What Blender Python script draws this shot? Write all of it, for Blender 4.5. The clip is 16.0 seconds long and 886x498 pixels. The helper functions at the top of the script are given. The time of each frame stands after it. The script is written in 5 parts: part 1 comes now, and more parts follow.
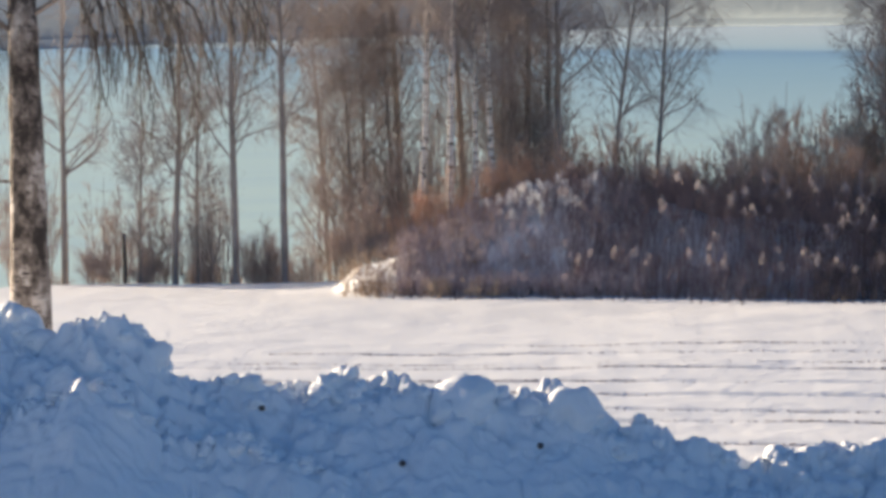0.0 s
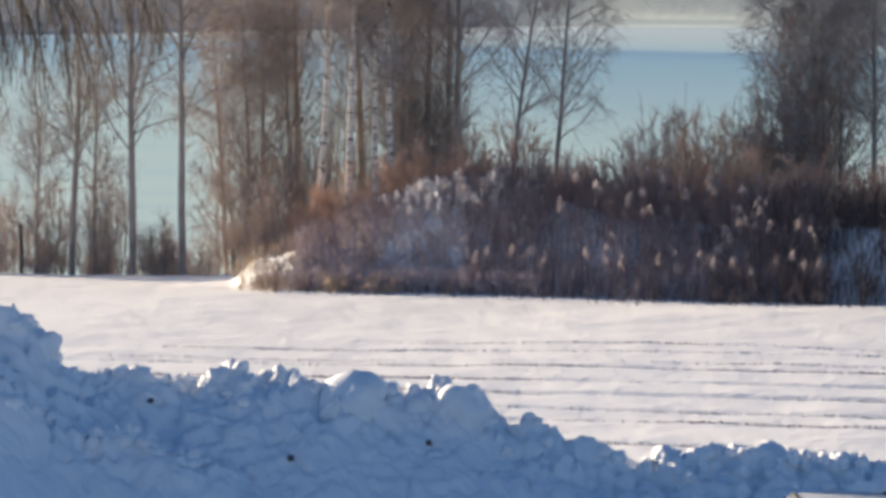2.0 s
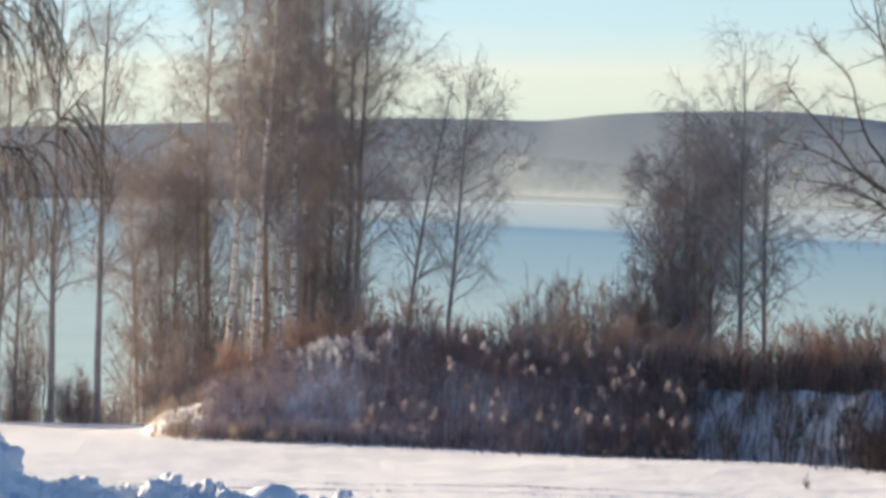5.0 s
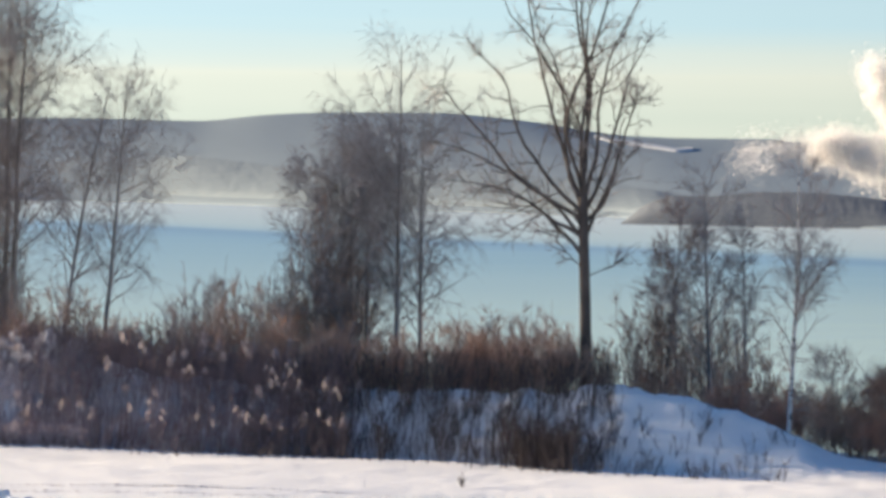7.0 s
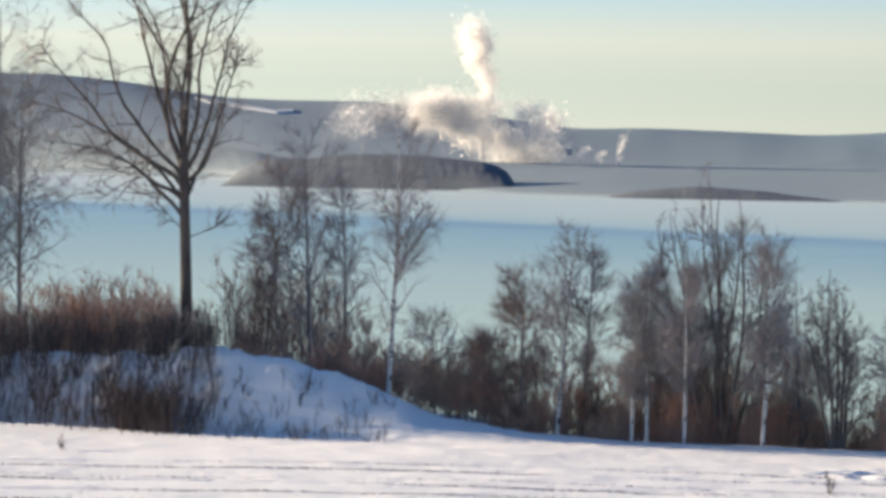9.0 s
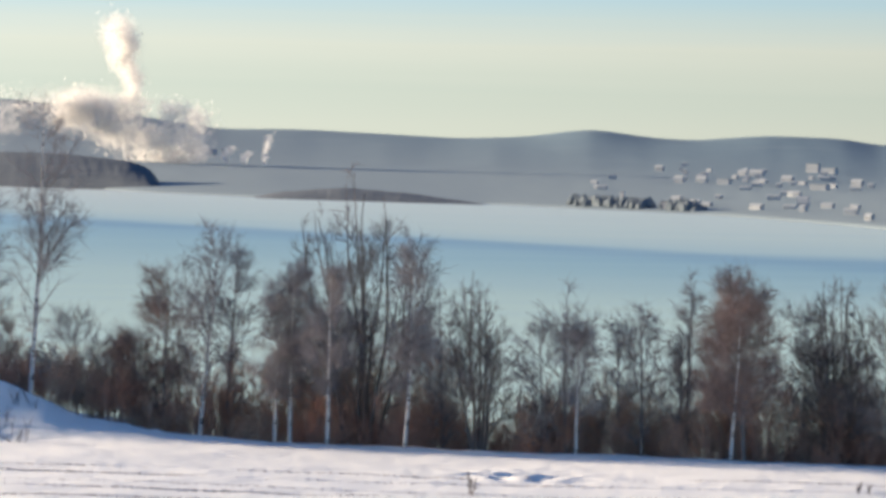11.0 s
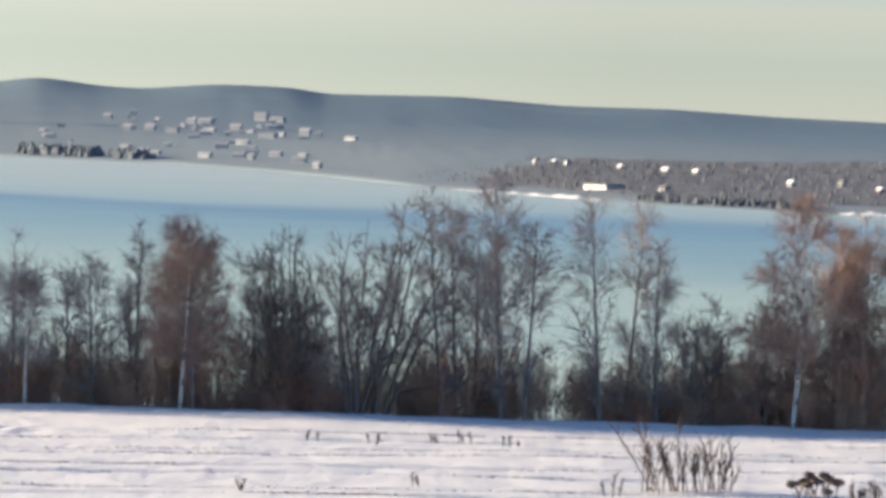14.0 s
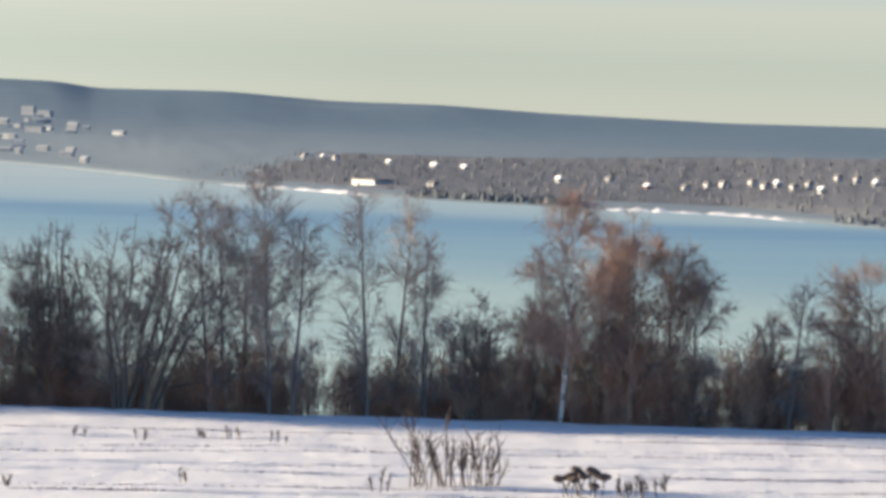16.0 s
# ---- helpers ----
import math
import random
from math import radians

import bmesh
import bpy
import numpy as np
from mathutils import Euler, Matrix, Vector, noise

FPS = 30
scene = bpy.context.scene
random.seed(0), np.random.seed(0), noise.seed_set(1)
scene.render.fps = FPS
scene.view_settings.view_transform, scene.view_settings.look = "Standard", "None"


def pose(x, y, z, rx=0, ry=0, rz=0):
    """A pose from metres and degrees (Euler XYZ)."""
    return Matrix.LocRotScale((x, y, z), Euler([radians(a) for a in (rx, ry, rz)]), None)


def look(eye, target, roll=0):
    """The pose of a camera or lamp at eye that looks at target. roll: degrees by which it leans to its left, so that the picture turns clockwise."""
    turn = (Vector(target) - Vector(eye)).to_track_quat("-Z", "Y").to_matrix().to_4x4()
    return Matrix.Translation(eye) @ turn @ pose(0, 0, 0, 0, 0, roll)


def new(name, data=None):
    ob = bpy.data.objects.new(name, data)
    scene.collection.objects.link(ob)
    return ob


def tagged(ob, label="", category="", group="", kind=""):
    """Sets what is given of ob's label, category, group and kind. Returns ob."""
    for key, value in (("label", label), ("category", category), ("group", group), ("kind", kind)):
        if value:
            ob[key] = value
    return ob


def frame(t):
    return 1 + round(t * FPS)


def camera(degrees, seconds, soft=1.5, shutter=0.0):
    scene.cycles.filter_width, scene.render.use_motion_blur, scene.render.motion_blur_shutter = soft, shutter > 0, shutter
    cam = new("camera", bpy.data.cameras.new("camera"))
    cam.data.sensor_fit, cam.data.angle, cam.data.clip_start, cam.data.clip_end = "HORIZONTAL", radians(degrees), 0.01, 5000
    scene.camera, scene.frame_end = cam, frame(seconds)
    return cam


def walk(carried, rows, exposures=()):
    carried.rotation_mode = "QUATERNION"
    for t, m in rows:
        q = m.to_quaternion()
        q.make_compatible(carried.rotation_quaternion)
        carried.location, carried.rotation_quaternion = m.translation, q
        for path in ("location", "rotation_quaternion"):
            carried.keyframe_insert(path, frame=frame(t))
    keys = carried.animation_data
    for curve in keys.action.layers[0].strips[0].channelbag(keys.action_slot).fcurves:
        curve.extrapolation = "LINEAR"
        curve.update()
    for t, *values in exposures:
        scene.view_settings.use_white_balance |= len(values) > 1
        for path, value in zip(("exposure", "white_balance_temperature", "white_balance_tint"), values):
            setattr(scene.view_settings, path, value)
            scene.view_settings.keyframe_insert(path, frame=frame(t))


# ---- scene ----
cam = camera(14.0, 16.0, soft=3.8)

# seconds, eye (m), heading clockwise from north, pitch, roll (degrees)
PATH = [
    (0.0, -0.27, 9.79, 7.49, -3.902, -3.848, -2.049),
    (0.5, -0.30, 9.79, 7.49, -4.701, -3.943, -2.407),
    (1.0, -0.25, 9.80, 7.49, -3.188, -4.063, -2.049),
    (1.5, -0.21, 9.80, 7.49, -2.350, -4.088, -1.537),
    (2.0, -0.14, 9.80, 7.49, -2.335, -3.952, -0.947),
    (2.5, -0.06, 9.81, 7.49, -2.363, -3.357, -0.364),
    (3.0, -0.05, 9.81, 7.49, -2.427, -2.782, -0.229),
    (3.2, -0.05, 9.81, 7.49, -2.456, -2.592, -0.308),
    (5.3, 0.00, 0.00, 7.50, 0.007, -1.059, 0.377),
    (5.5, 0.00, 0.00, 7.50, 0.472, -0.982, 0.335),
    (6.0, 0.00, 0.00, 7.50, 1.708, -0.917, 0.341),
    (6.5, 0.00, 0.00, 7.50, 3.221, -0.991, 0.435),
    (7.0, 0.00, 0.00, 7.50, 4.810, -1.161, 0.481),
    (7.5, 0.00, 0.00, 7.50, 6.401, -1.344, 0.515),
    (8.0, 0.00, 0.00, 7.50, 7.987, -1.515, 0.540),
    (8.5, 0.00, 0.00, 7.50, 9.570, -1.636, 0.629),
    (9.0, 0.00, 0.00, 7.50, 11.151, -1.705, 0.689),
    (9.2, 0.00, 0.00, 7.50, 11.771, -1.723, 0.620),
    (11.3, 0.00, 0.00, 7.50, 17.647, -1.501, 1.418),
    (11.5, 0.00, 0.00, 7.50, 18.236, -1.423, 1.452),
    (12.0, 0.00, 0.00, 7.50, 19.732, -1.225, 1.629),
    (12.5, 0.00, 0.00, 7.50, 21.234, -1.263, 1.601),
    (13.0, 0.00, 0.00, 7.50, 22.726, -1.586, 1.528),
    (13.5, 0.00, 0.00, 7.50, 24.212, -1.959, 1.438),
    (14.0, 0.00, 0.00, 7.50, 25.549, -2.208, 1.462),
    (14.5, 0.00, 0.00, 7.50, 26.676, -2.267, 1.489),
    (15.0, 0.00, 0.00, 7.50, 27.595, -2.246, 1.599),
    (15.5, 0.00, 0.00, 7.50, 28.416, -2.213, 1.578),
    (16.0, 0.00, 0.00, 7.50, 29.228, -2.185, 1.696),
]


def aimed(x, y, z, heading, pitch, roll):
    h, p = radians(heading), radians(pitch)
    way = Vector((math.sin(h) * math.cos(p), math.cos(h) * math.cos(p), math.sin(p)))
    eye = Vector((x, y, z))
    return look(eye, eye + way * 100.0, roll)


walk(cam, [(t, aimed(x, y, z, h, p, r)) for t, x, y, z, h, p, r in PATH],
     exposures=[(0.0, 1.18), (3.2, 1.2), (5.3, 1.34), (16.0, 1.33)])

# ---- light ----
SUN_AZ, SUN_EL = -53.0, 10.3
world = bpy.data.worlds.new("winter_sky")
scene.world = world
world.use_nodes = True
wn, wl = world.node_tree.nodes, world.node_tree.links
bg = wn["Background"]
bg.inputs["Strength"].default_value = 1.0


def sky_node(kind, **inputs):
    n = wn.new(kind)
    for key, value in inputs.items():
        n.inputs[int(key[1:])].default_value = value
    return n


sky = wn.new("ShaderNodeTexSky")
sky.sky_type = 'NISHITA'
sky.sun_disc = False
sky.sun_elevation = radians(SUN_EL)
sky.sun_rotation = radians(SUN_AZ)
sky.air_density, sky.dust_density, sky.ozone_density = 1.0, 0.4, 3.0
# clear winter air: the upper sky at its strength, cold
cold = sky_node("ShaderNodeVectorMath")
cold.operation = 'MULTIPLY'
cold.inputs[1].default_value = (0.061 * 0.81, 0.061 * 0.93, 0.061 * 1.14)
wl.new(sky.outputs["Color"], cold.inputs[0])
# thin veil of haze and high cloud low over the horizon, brighter towards the sun
tc, sep = wn.new("ShaderNodeTexCoord"), wn.new("ShaderNodeSeparateXYZ")
wl.new(tc.outputs["Generated"], sep.inputs[0])
streak = wn.new("ShaderNodeTexNoise")
streak.inputs["Scale"].default_value, streak.inputs["Detail"].default_value = 1.6, 4
stretch = wn.new("ShaderNodeMapping")
stretch.inputs["Scale"].default_value = (1, 1, 55)
wl.new(tc.outputs["Generated"], stretch.inputs["Vector"])
wl.new(stretch.outputs["Vector"], streak.inputs["Vector"])


def sky_maths(op, a, c, d=None):
    n = wn.new("ShaderNodeMath")
    n.operation = op
    for socket, v in zip(n.inputs, (a, c, d)):
        if isinstance(v, (int, float)):
            socket.default_value = v
        elif v is not None:
            wl.new(v, socket)
    return n.outputs[0]


wob = sky_maths('MULTIPLY', sky_maths('SUBTRACT', streak.outputs["Fac"], 0.5), 0.016)
height = sky_maths('MULTIPLY', sky_maths('ADD', sep.outputs["Z"], wob), 1 / 0.12)
veil = wn.new("ShaderNodeValToRGB")
stops = ((0.000, (0.311, 0.320, 0.269)), (0.140, (0.277, 0.303, 0.261)), (0.235, (0.315, 0.328, 0.282)), (0.290, (0.273, 0.315, 0.299)), (0.360, (0.227, 0.303, 0.324)), (1.000, (0.160, 0.240, 0.311)))
while len(veil.color_ramp.elements) < len(stops):
    veil.color_ramp.elements.new(0.5)
for el, (p, c) in zip(veil.color_ramp.elements, stops):
    el.position, el.color = p, (*c, 1)
wl.new(height, veil.inputs["Fac"])
sunward = wn.new("ShaderNodeVectorMath")
sunward.operation = 'DOT_PRODUCT'
sunward.inputs[1].default_value = (math.sin(radians(SUN_AZ)), math.cos(radians(SUN_AZ)), 0)
wl.new(tc.outputs["Generated"], sunward.inputs[0])
glow = wn.new("ShaderNodeMapRange")
glow.inputs["From Min"].default_value, glow.inputs["From Max"].default_value = 0.15, 0.75
glow.inputs["To Min"].default_value, glow.inputs["To Max"].default_value = 0.78, 1.23
wl.new(sunward.outputs["Value"], glow.inputs["Value"])
lit = wn.new("ShaderNodeVectorMath")
lit.operation = 'SCALE'
wl.new(veil.outputs["Color"], lit.inputs[0])
wl.new(glow.outputs["Result"], lit.inputs["Scale"])
share = wn.new("ShaderNodeMapRange")
share.inputs["From Min"].default_value, share.inputs["From Max"].default_value = 0.05, 0.22
share.inputs["To Min"].default_value, share.inputs["To Max"].default_value = 0.0, 1.0
wl.new(sep.outputs["Z"], share.inputs["Value"])
both = wn.new("ShaderNodeMix")
both.data_type = 'RGBA'
wl.new(share.outputs["Result"], both.inputs["Factor"])
wl.new(lit.outputs["Vector"], both.inputs["A"])
wl.new(cold.outputs["Vector"], both.inputs["B"])
wl.new(both.outputs["Result"], bg.inputs["Color"])

sun_data = bpy.data.lights.new("sun", 'SUN')
sun_data.energy, sun_data.angle, sun_data.color = 5.6, radians(0.6), (1.0, 0.81, 0.58)
sun = new("sun", sun_data)
sa, se = radians(SUN_AZ), radians(SUN_EL)
sun.matrix_world = look((300 * math.sin(sa) * math.cos(se), 300 * math.cos(sa) * math.cos(se), 300 * math.sin(se)), (0, 0, 0))


# ---- materials ----
def ramp(nt, fac, stops):
    n = nt.nodes.new("ShaderNodeValToRGB")
    while len(n.color_ramp.elements) < len(stops):
        n.color_ramp.elements.new(0.5)
    for el, (p, c) in zip(n.color_ramp.elements, stops):
        el.position = p
        el.color = (*c, 1) if len(c) == 3 else c
    nt.links.new(fac, n.inputs["Fac"])
    return n.outputs["Color"]


def noise_tex(nt, scale, detail=4, rough=0.55, stretch=(1, 1, 1), coord="Object"):
    tc, mp, n = nt.nodes.new("ShaderNodeTexCoord"), nt.nodes.new("ShaderNodeMapping"), nt.nodes.new("ShaderNodeTexNoise")
    mp.inputs["Scale"].default_value = stretch
    n.inputs["Scale"].default_value, n.inputs["Detail"].default_value, n.inputs["Roughness"].default_value = scale, detail, rough
    nt.links.new(tc.outputs[coord], mp.inputs["Vector"])
    nt.links.new(mp.outputs["Vector"], n.inputs["Vector"])
    return n.outputs["Fac"]


def mix(nt, fac, a, b, kind="MIX"):
    n = nt.nodes.new("ShaderNodeMix")
    n.data_type, n.blend_type = "RGBA", kind
    for socket, value in ((n.inputs["Factor"], fac), (n.inputs["A"], a), (n.inputs["B"], b)):
        if isinstance(value, (int, float)):
            socket.default_value = value
        elif isinstance(value, tuple):
            socket.default_value = (*value, 1)
        else:
            nt.links.new(value, socket)
    return n.outputs["Result"]


def material(name, rough=0.8, spec=0.3, metal=0.0):
    m = bpy.data.materials.new(name)
    m.use_nodes = True
    b = m.node_tree.nodes["Principled BSDF"]
    b.inputs["Roughness"].default_value = rough
    b.inputs["Specular IOR Level"].default_value = spec
    b.inputs["Metallic"].default_value = metal
    return m, m.node_tree, b


def bump(nt, b, height, strength, dist):
    n = nt.nodes.new("ShaderNodeBump")
    n.inputs["Strength"].default_value, n.inputs["Distance"].default_value = strength, dist
    nt.links.new(height, n.inputs["Height"])
    nt.links.new(n.outputs["Normal"], b.inputs["Normal"])


def simple(name, c1, c2, scale, rough=0.8, spec=0.3, metal=0.0, relief=0.0, stretch=(1, 1, 1), coord="Object"):
    m, nt, b = material(name, rough, spec, metal)
    f = noise_tex(nt, scale, 5, 0.6, stretch, coord)
    nt.links.new(ramp(nt, f, [(0.3, c1), (0.7, c2)]), b.inputs["Base Color"])
    if relief:
        bump(nt, b, f, 0.6, relief)
    return m


def snow_material(name):
    m, nt, b = material(name, 0.75, 0.25)
    big, fine = noise_tex(nt, 0.05, 3), noise_tex(nt, 2.2, 6, 0.65)
    c = mix(nt, big, (0.87, 0.87, 0.865), (0.92, 0.912, 0.892))
    c = mix(nt, ramp(nt, fine, [(0.35, (0, 0, 0)), (0.75, (1, 1, 1))]), c, (0.845, 0.85, 0.85))
    nt.links.new(c, b.inputs["Base Color"])
    bump(nt, b, fine, 0.5, 0.10)
    return m


SNOW = snow_material("snow")


def bark_birch_material():
    m, nt, b = material("birch_bark", 0.7, 0.2)
    marks = noise_tex(nt, 3.0, 4, 0.6, (1, 1, 3.0))
    big = noise_tex(nt, 0.6, 3)
    c = ramp(nt, marks, [(0.38, (0.10, 0.08, 0.07)), (0.45, (0.62, 0.56, 0.50)), (0.62, (0.80, 0.755, 0.70))])
    c = mix(nt, ramp(nt, big, [(0.62, (0, 0, 0)), (0.80, (1, 1, 1))]), c, (0.30, 0.25, 0.22))
    nt.links.new(c, b.inputs["Base Color"])
    bump(nt, b, marks, 0.5, 0.02)
    return m


BIRCH = bark_birch_material()
BARK = simple("dark_bark", (0.17, 0.135, 0.115), (0.34, 0.275, 0.235), 4.0, 0.85, relief=0.02, stretch=(1, 1, 0.3))
TWIG = {
    "grey": simple("grey_twig", (0.27, 0.235, 0.22), (0.46, 0.405, 0.38), 0.8),
    "brown": simple("brown_twig", (0.29, 0.25, 0.235), (0.45, 0.395, 0.37), 0.8),
    "red": simple("red_twig", (0.30, 0.21, 0.175), (0.44, 0.32, 0.27), 0.8),
    "dark": simple("dark_twig", (0.21, 0.175, 0.16), (0.37, 0.31, 0.28), 0.8),
}


def lake_material():
    m, nt, b = material("lake_sky_bands", 0.45, 0.35)
    tc, sep = nt.nodes.new("ShaderNodeTexCoord"), nt.nodes.new("ShaderNodeSeparateXYZ")
    nt.links.new(tc.outputs["Object"], sep.inputs[0])

    def maths(op, a, c):
        n = nt.nodes.new("ShaderNodeMath")
        n.operation = op
        for s, v in zip(n.inputs, (a, c)):
            if isinstance(v, (int, float)):
                s.default_value = v
            else:
                nt.links.new(v, s)
        return n.outputs[0]
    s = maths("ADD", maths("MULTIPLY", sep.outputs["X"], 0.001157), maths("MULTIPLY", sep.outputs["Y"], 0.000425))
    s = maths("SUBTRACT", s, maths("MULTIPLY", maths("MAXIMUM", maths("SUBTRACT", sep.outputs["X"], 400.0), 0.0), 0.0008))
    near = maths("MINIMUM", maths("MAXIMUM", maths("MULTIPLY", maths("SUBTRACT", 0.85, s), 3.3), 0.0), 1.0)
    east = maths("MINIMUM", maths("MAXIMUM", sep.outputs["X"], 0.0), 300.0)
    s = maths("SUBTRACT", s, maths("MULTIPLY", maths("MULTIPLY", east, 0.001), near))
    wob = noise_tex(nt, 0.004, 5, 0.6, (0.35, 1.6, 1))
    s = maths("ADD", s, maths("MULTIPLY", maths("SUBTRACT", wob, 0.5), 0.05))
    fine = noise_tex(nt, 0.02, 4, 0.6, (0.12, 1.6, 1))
    # Sky reflections are put into the base colour: pale green near, blue further out.
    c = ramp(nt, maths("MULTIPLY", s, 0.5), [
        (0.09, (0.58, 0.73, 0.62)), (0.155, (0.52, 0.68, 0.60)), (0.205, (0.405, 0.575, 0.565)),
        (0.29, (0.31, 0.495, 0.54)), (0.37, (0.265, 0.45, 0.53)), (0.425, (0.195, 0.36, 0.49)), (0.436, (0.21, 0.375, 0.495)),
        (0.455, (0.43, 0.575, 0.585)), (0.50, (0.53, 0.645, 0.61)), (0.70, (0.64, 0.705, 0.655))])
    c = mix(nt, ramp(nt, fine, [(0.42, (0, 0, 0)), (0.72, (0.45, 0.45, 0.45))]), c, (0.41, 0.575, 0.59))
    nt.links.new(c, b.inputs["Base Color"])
    return m


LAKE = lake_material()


def forest_material(name, dark, light, patch, amount, haze_side=None):
    """Far woods in hazed tones; the last one paints thicker haze in the west."""
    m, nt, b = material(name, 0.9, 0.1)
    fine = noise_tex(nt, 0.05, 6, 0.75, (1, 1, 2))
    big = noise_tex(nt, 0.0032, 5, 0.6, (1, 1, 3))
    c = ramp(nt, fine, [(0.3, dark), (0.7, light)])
    if haze_side:
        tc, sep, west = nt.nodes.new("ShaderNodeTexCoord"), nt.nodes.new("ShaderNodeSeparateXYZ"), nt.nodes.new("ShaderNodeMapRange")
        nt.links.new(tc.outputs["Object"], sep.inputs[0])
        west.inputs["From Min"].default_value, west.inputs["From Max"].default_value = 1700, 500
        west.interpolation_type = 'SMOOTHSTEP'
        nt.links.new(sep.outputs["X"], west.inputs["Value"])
        c = mix(nt, west.outputs["Result"], c, mix(nt, fine, haze_side, tuple(0.88 * k for k in haze_side)))
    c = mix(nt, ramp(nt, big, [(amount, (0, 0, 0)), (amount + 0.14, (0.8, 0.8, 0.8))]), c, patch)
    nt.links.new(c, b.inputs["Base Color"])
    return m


# Blue-grey distance haze is mixed into these far forest colours.
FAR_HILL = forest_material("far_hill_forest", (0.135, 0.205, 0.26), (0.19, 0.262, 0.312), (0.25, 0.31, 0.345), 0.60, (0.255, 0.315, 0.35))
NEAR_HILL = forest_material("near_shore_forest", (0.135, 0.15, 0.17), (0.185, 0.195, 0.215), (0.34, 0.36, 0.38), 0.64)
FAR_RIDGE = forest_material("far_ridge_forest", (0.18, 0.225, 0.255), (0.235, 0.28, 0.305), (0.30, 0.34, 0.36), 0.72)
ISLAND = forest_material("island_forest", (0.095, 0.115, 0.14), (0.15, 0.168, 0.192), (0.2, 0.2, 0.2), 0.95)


# ---- mesh helpers ----
def mesh_from(name, verts, faces, mat, smooth=True, second=None, split=0):
    """verts (n, 3) and faces (m, 3 or 4) arrays as one mesh."""
    verts, faces = np.asarray(verts, np.float32), np.asarray(faces, np.int32)
    me = bpy.data.meshes.new(name)
    k = faces.shape[1]
    me.vertices.add(len(verts))
    me.vertices.foreach_set("co", verts.ravel())
    me.loops.add(faces.size)
    me.loops.foreach_set("vertex_index", faces.ravel())
    me.polygons.add(len(faces))
    me.polygons.foreach_set("loop_start", np.arange(0, faces.size, k, dtype=np.int32))
    me.polygons.foreach_set("use_smooth", np.full(len(faces), smooth))
    me.update(calc_edges=True)
    me.materials.append(mat)
    if second:
        me.materials.append(second)
        me.polygons.foreach_set("material_index", (np.arange(len(faces)) >= split).astype(np.int32))
    return me


def grid_faces(r, c):
    i = np.arange(r - 1)[:, None] * c + np.arange(c - 1)[None, :]
    return np.stack([i, i + 1, i + c + 1, i + c], -1).reshape(-1, 4)


def thing(name, label, category, group="", kind="", at=(0, 0, 0)):
    ob = new(name)
    ob.empty_display_size = 0.1
    ob.location = at
    return tagged(ob, label, category, group, kind)


def part(name, data, material=None, parent=None, label=""):
    """A mesh, or a bmesh, as one mesh object under a thing or a part."""
    if isinstance(data, bmesh.types.BMesh):
        me = bpy.data.meshes.new(name)
        data.to_mesh(me)
        data.free()
    else:
        me = data
    if material and not me.materials:
        me.materials.append(material)
    ob = new(name, me)
    if parent:
        ob.parent = parent
    if label:
        ob["label"] = label
    return ob


def smooth01(x):
    x = np.clip(x, 0, 1)
    return x * x * (3 - 2 * x)


def waves(x, y, seed, base, octaves=5, gain=0.5):
    """Cheap smooth noise from sums of rotated sines, about -1 to 1."""
    r = np.random.default_rng(seed)
    out, amp, total = 0, 1.0, 0
    for o in range(octaves):
        k = 2 * math.pi / base * 2 ** o
        for _ in range(3):
            a, ph, q = r.uniform(0, math.pi), r.uniform(0, 6.28), r.uniform(0.7, 1.3)
            out = out + amp * np.sin(k * q * (x * math.cos(a) + y * math.sin(a)) + ph + 1.3 * np.sin(0.6 * k * (x * math.sin(a) - y * math.cos(a)) + ph * 2))
        total += amp * 1.7
        amp *= gain
    return out / total


# ---- ground: yard, field, mound, slope to the lake ----
LAKE_Z = -22.5
EDGE = np.array([(-180, 130), (-40, 150), (-9, 136), (-6, 132), (0, 123), (6, 115), (12, 107.5), (15, 105), (21, 102), (25, 100.5), (36, 100.5), (60, 100), (180, 130)])
MOUND = np.array([(-6.2, 128, 0), (-5.3, 127, 0.1), (-5.0, 126.7, 0.7), (-4.6, 126.5, 0.95), (-3.85, 125.4, 1.5), (-2.9, 124.3, 2.35), (-2.2, 123.4, 2.7), (-1.5, 122.6, 2.8), (0.5, 119.5, 2.3),
                  (2.3, 117.7, 2.0), (4.4, 114.8, 2.0), (6.8, 111.3, 2.2), (7.5, 110.5, 2.35), (8.6, 109.4, 2.15), (9.5, 108.5, 1.75), (10.35, 107.6, 1.15), (11.2, 106.8, 0.5), (12.5, 106, 0.15), (14, 105, 0)])


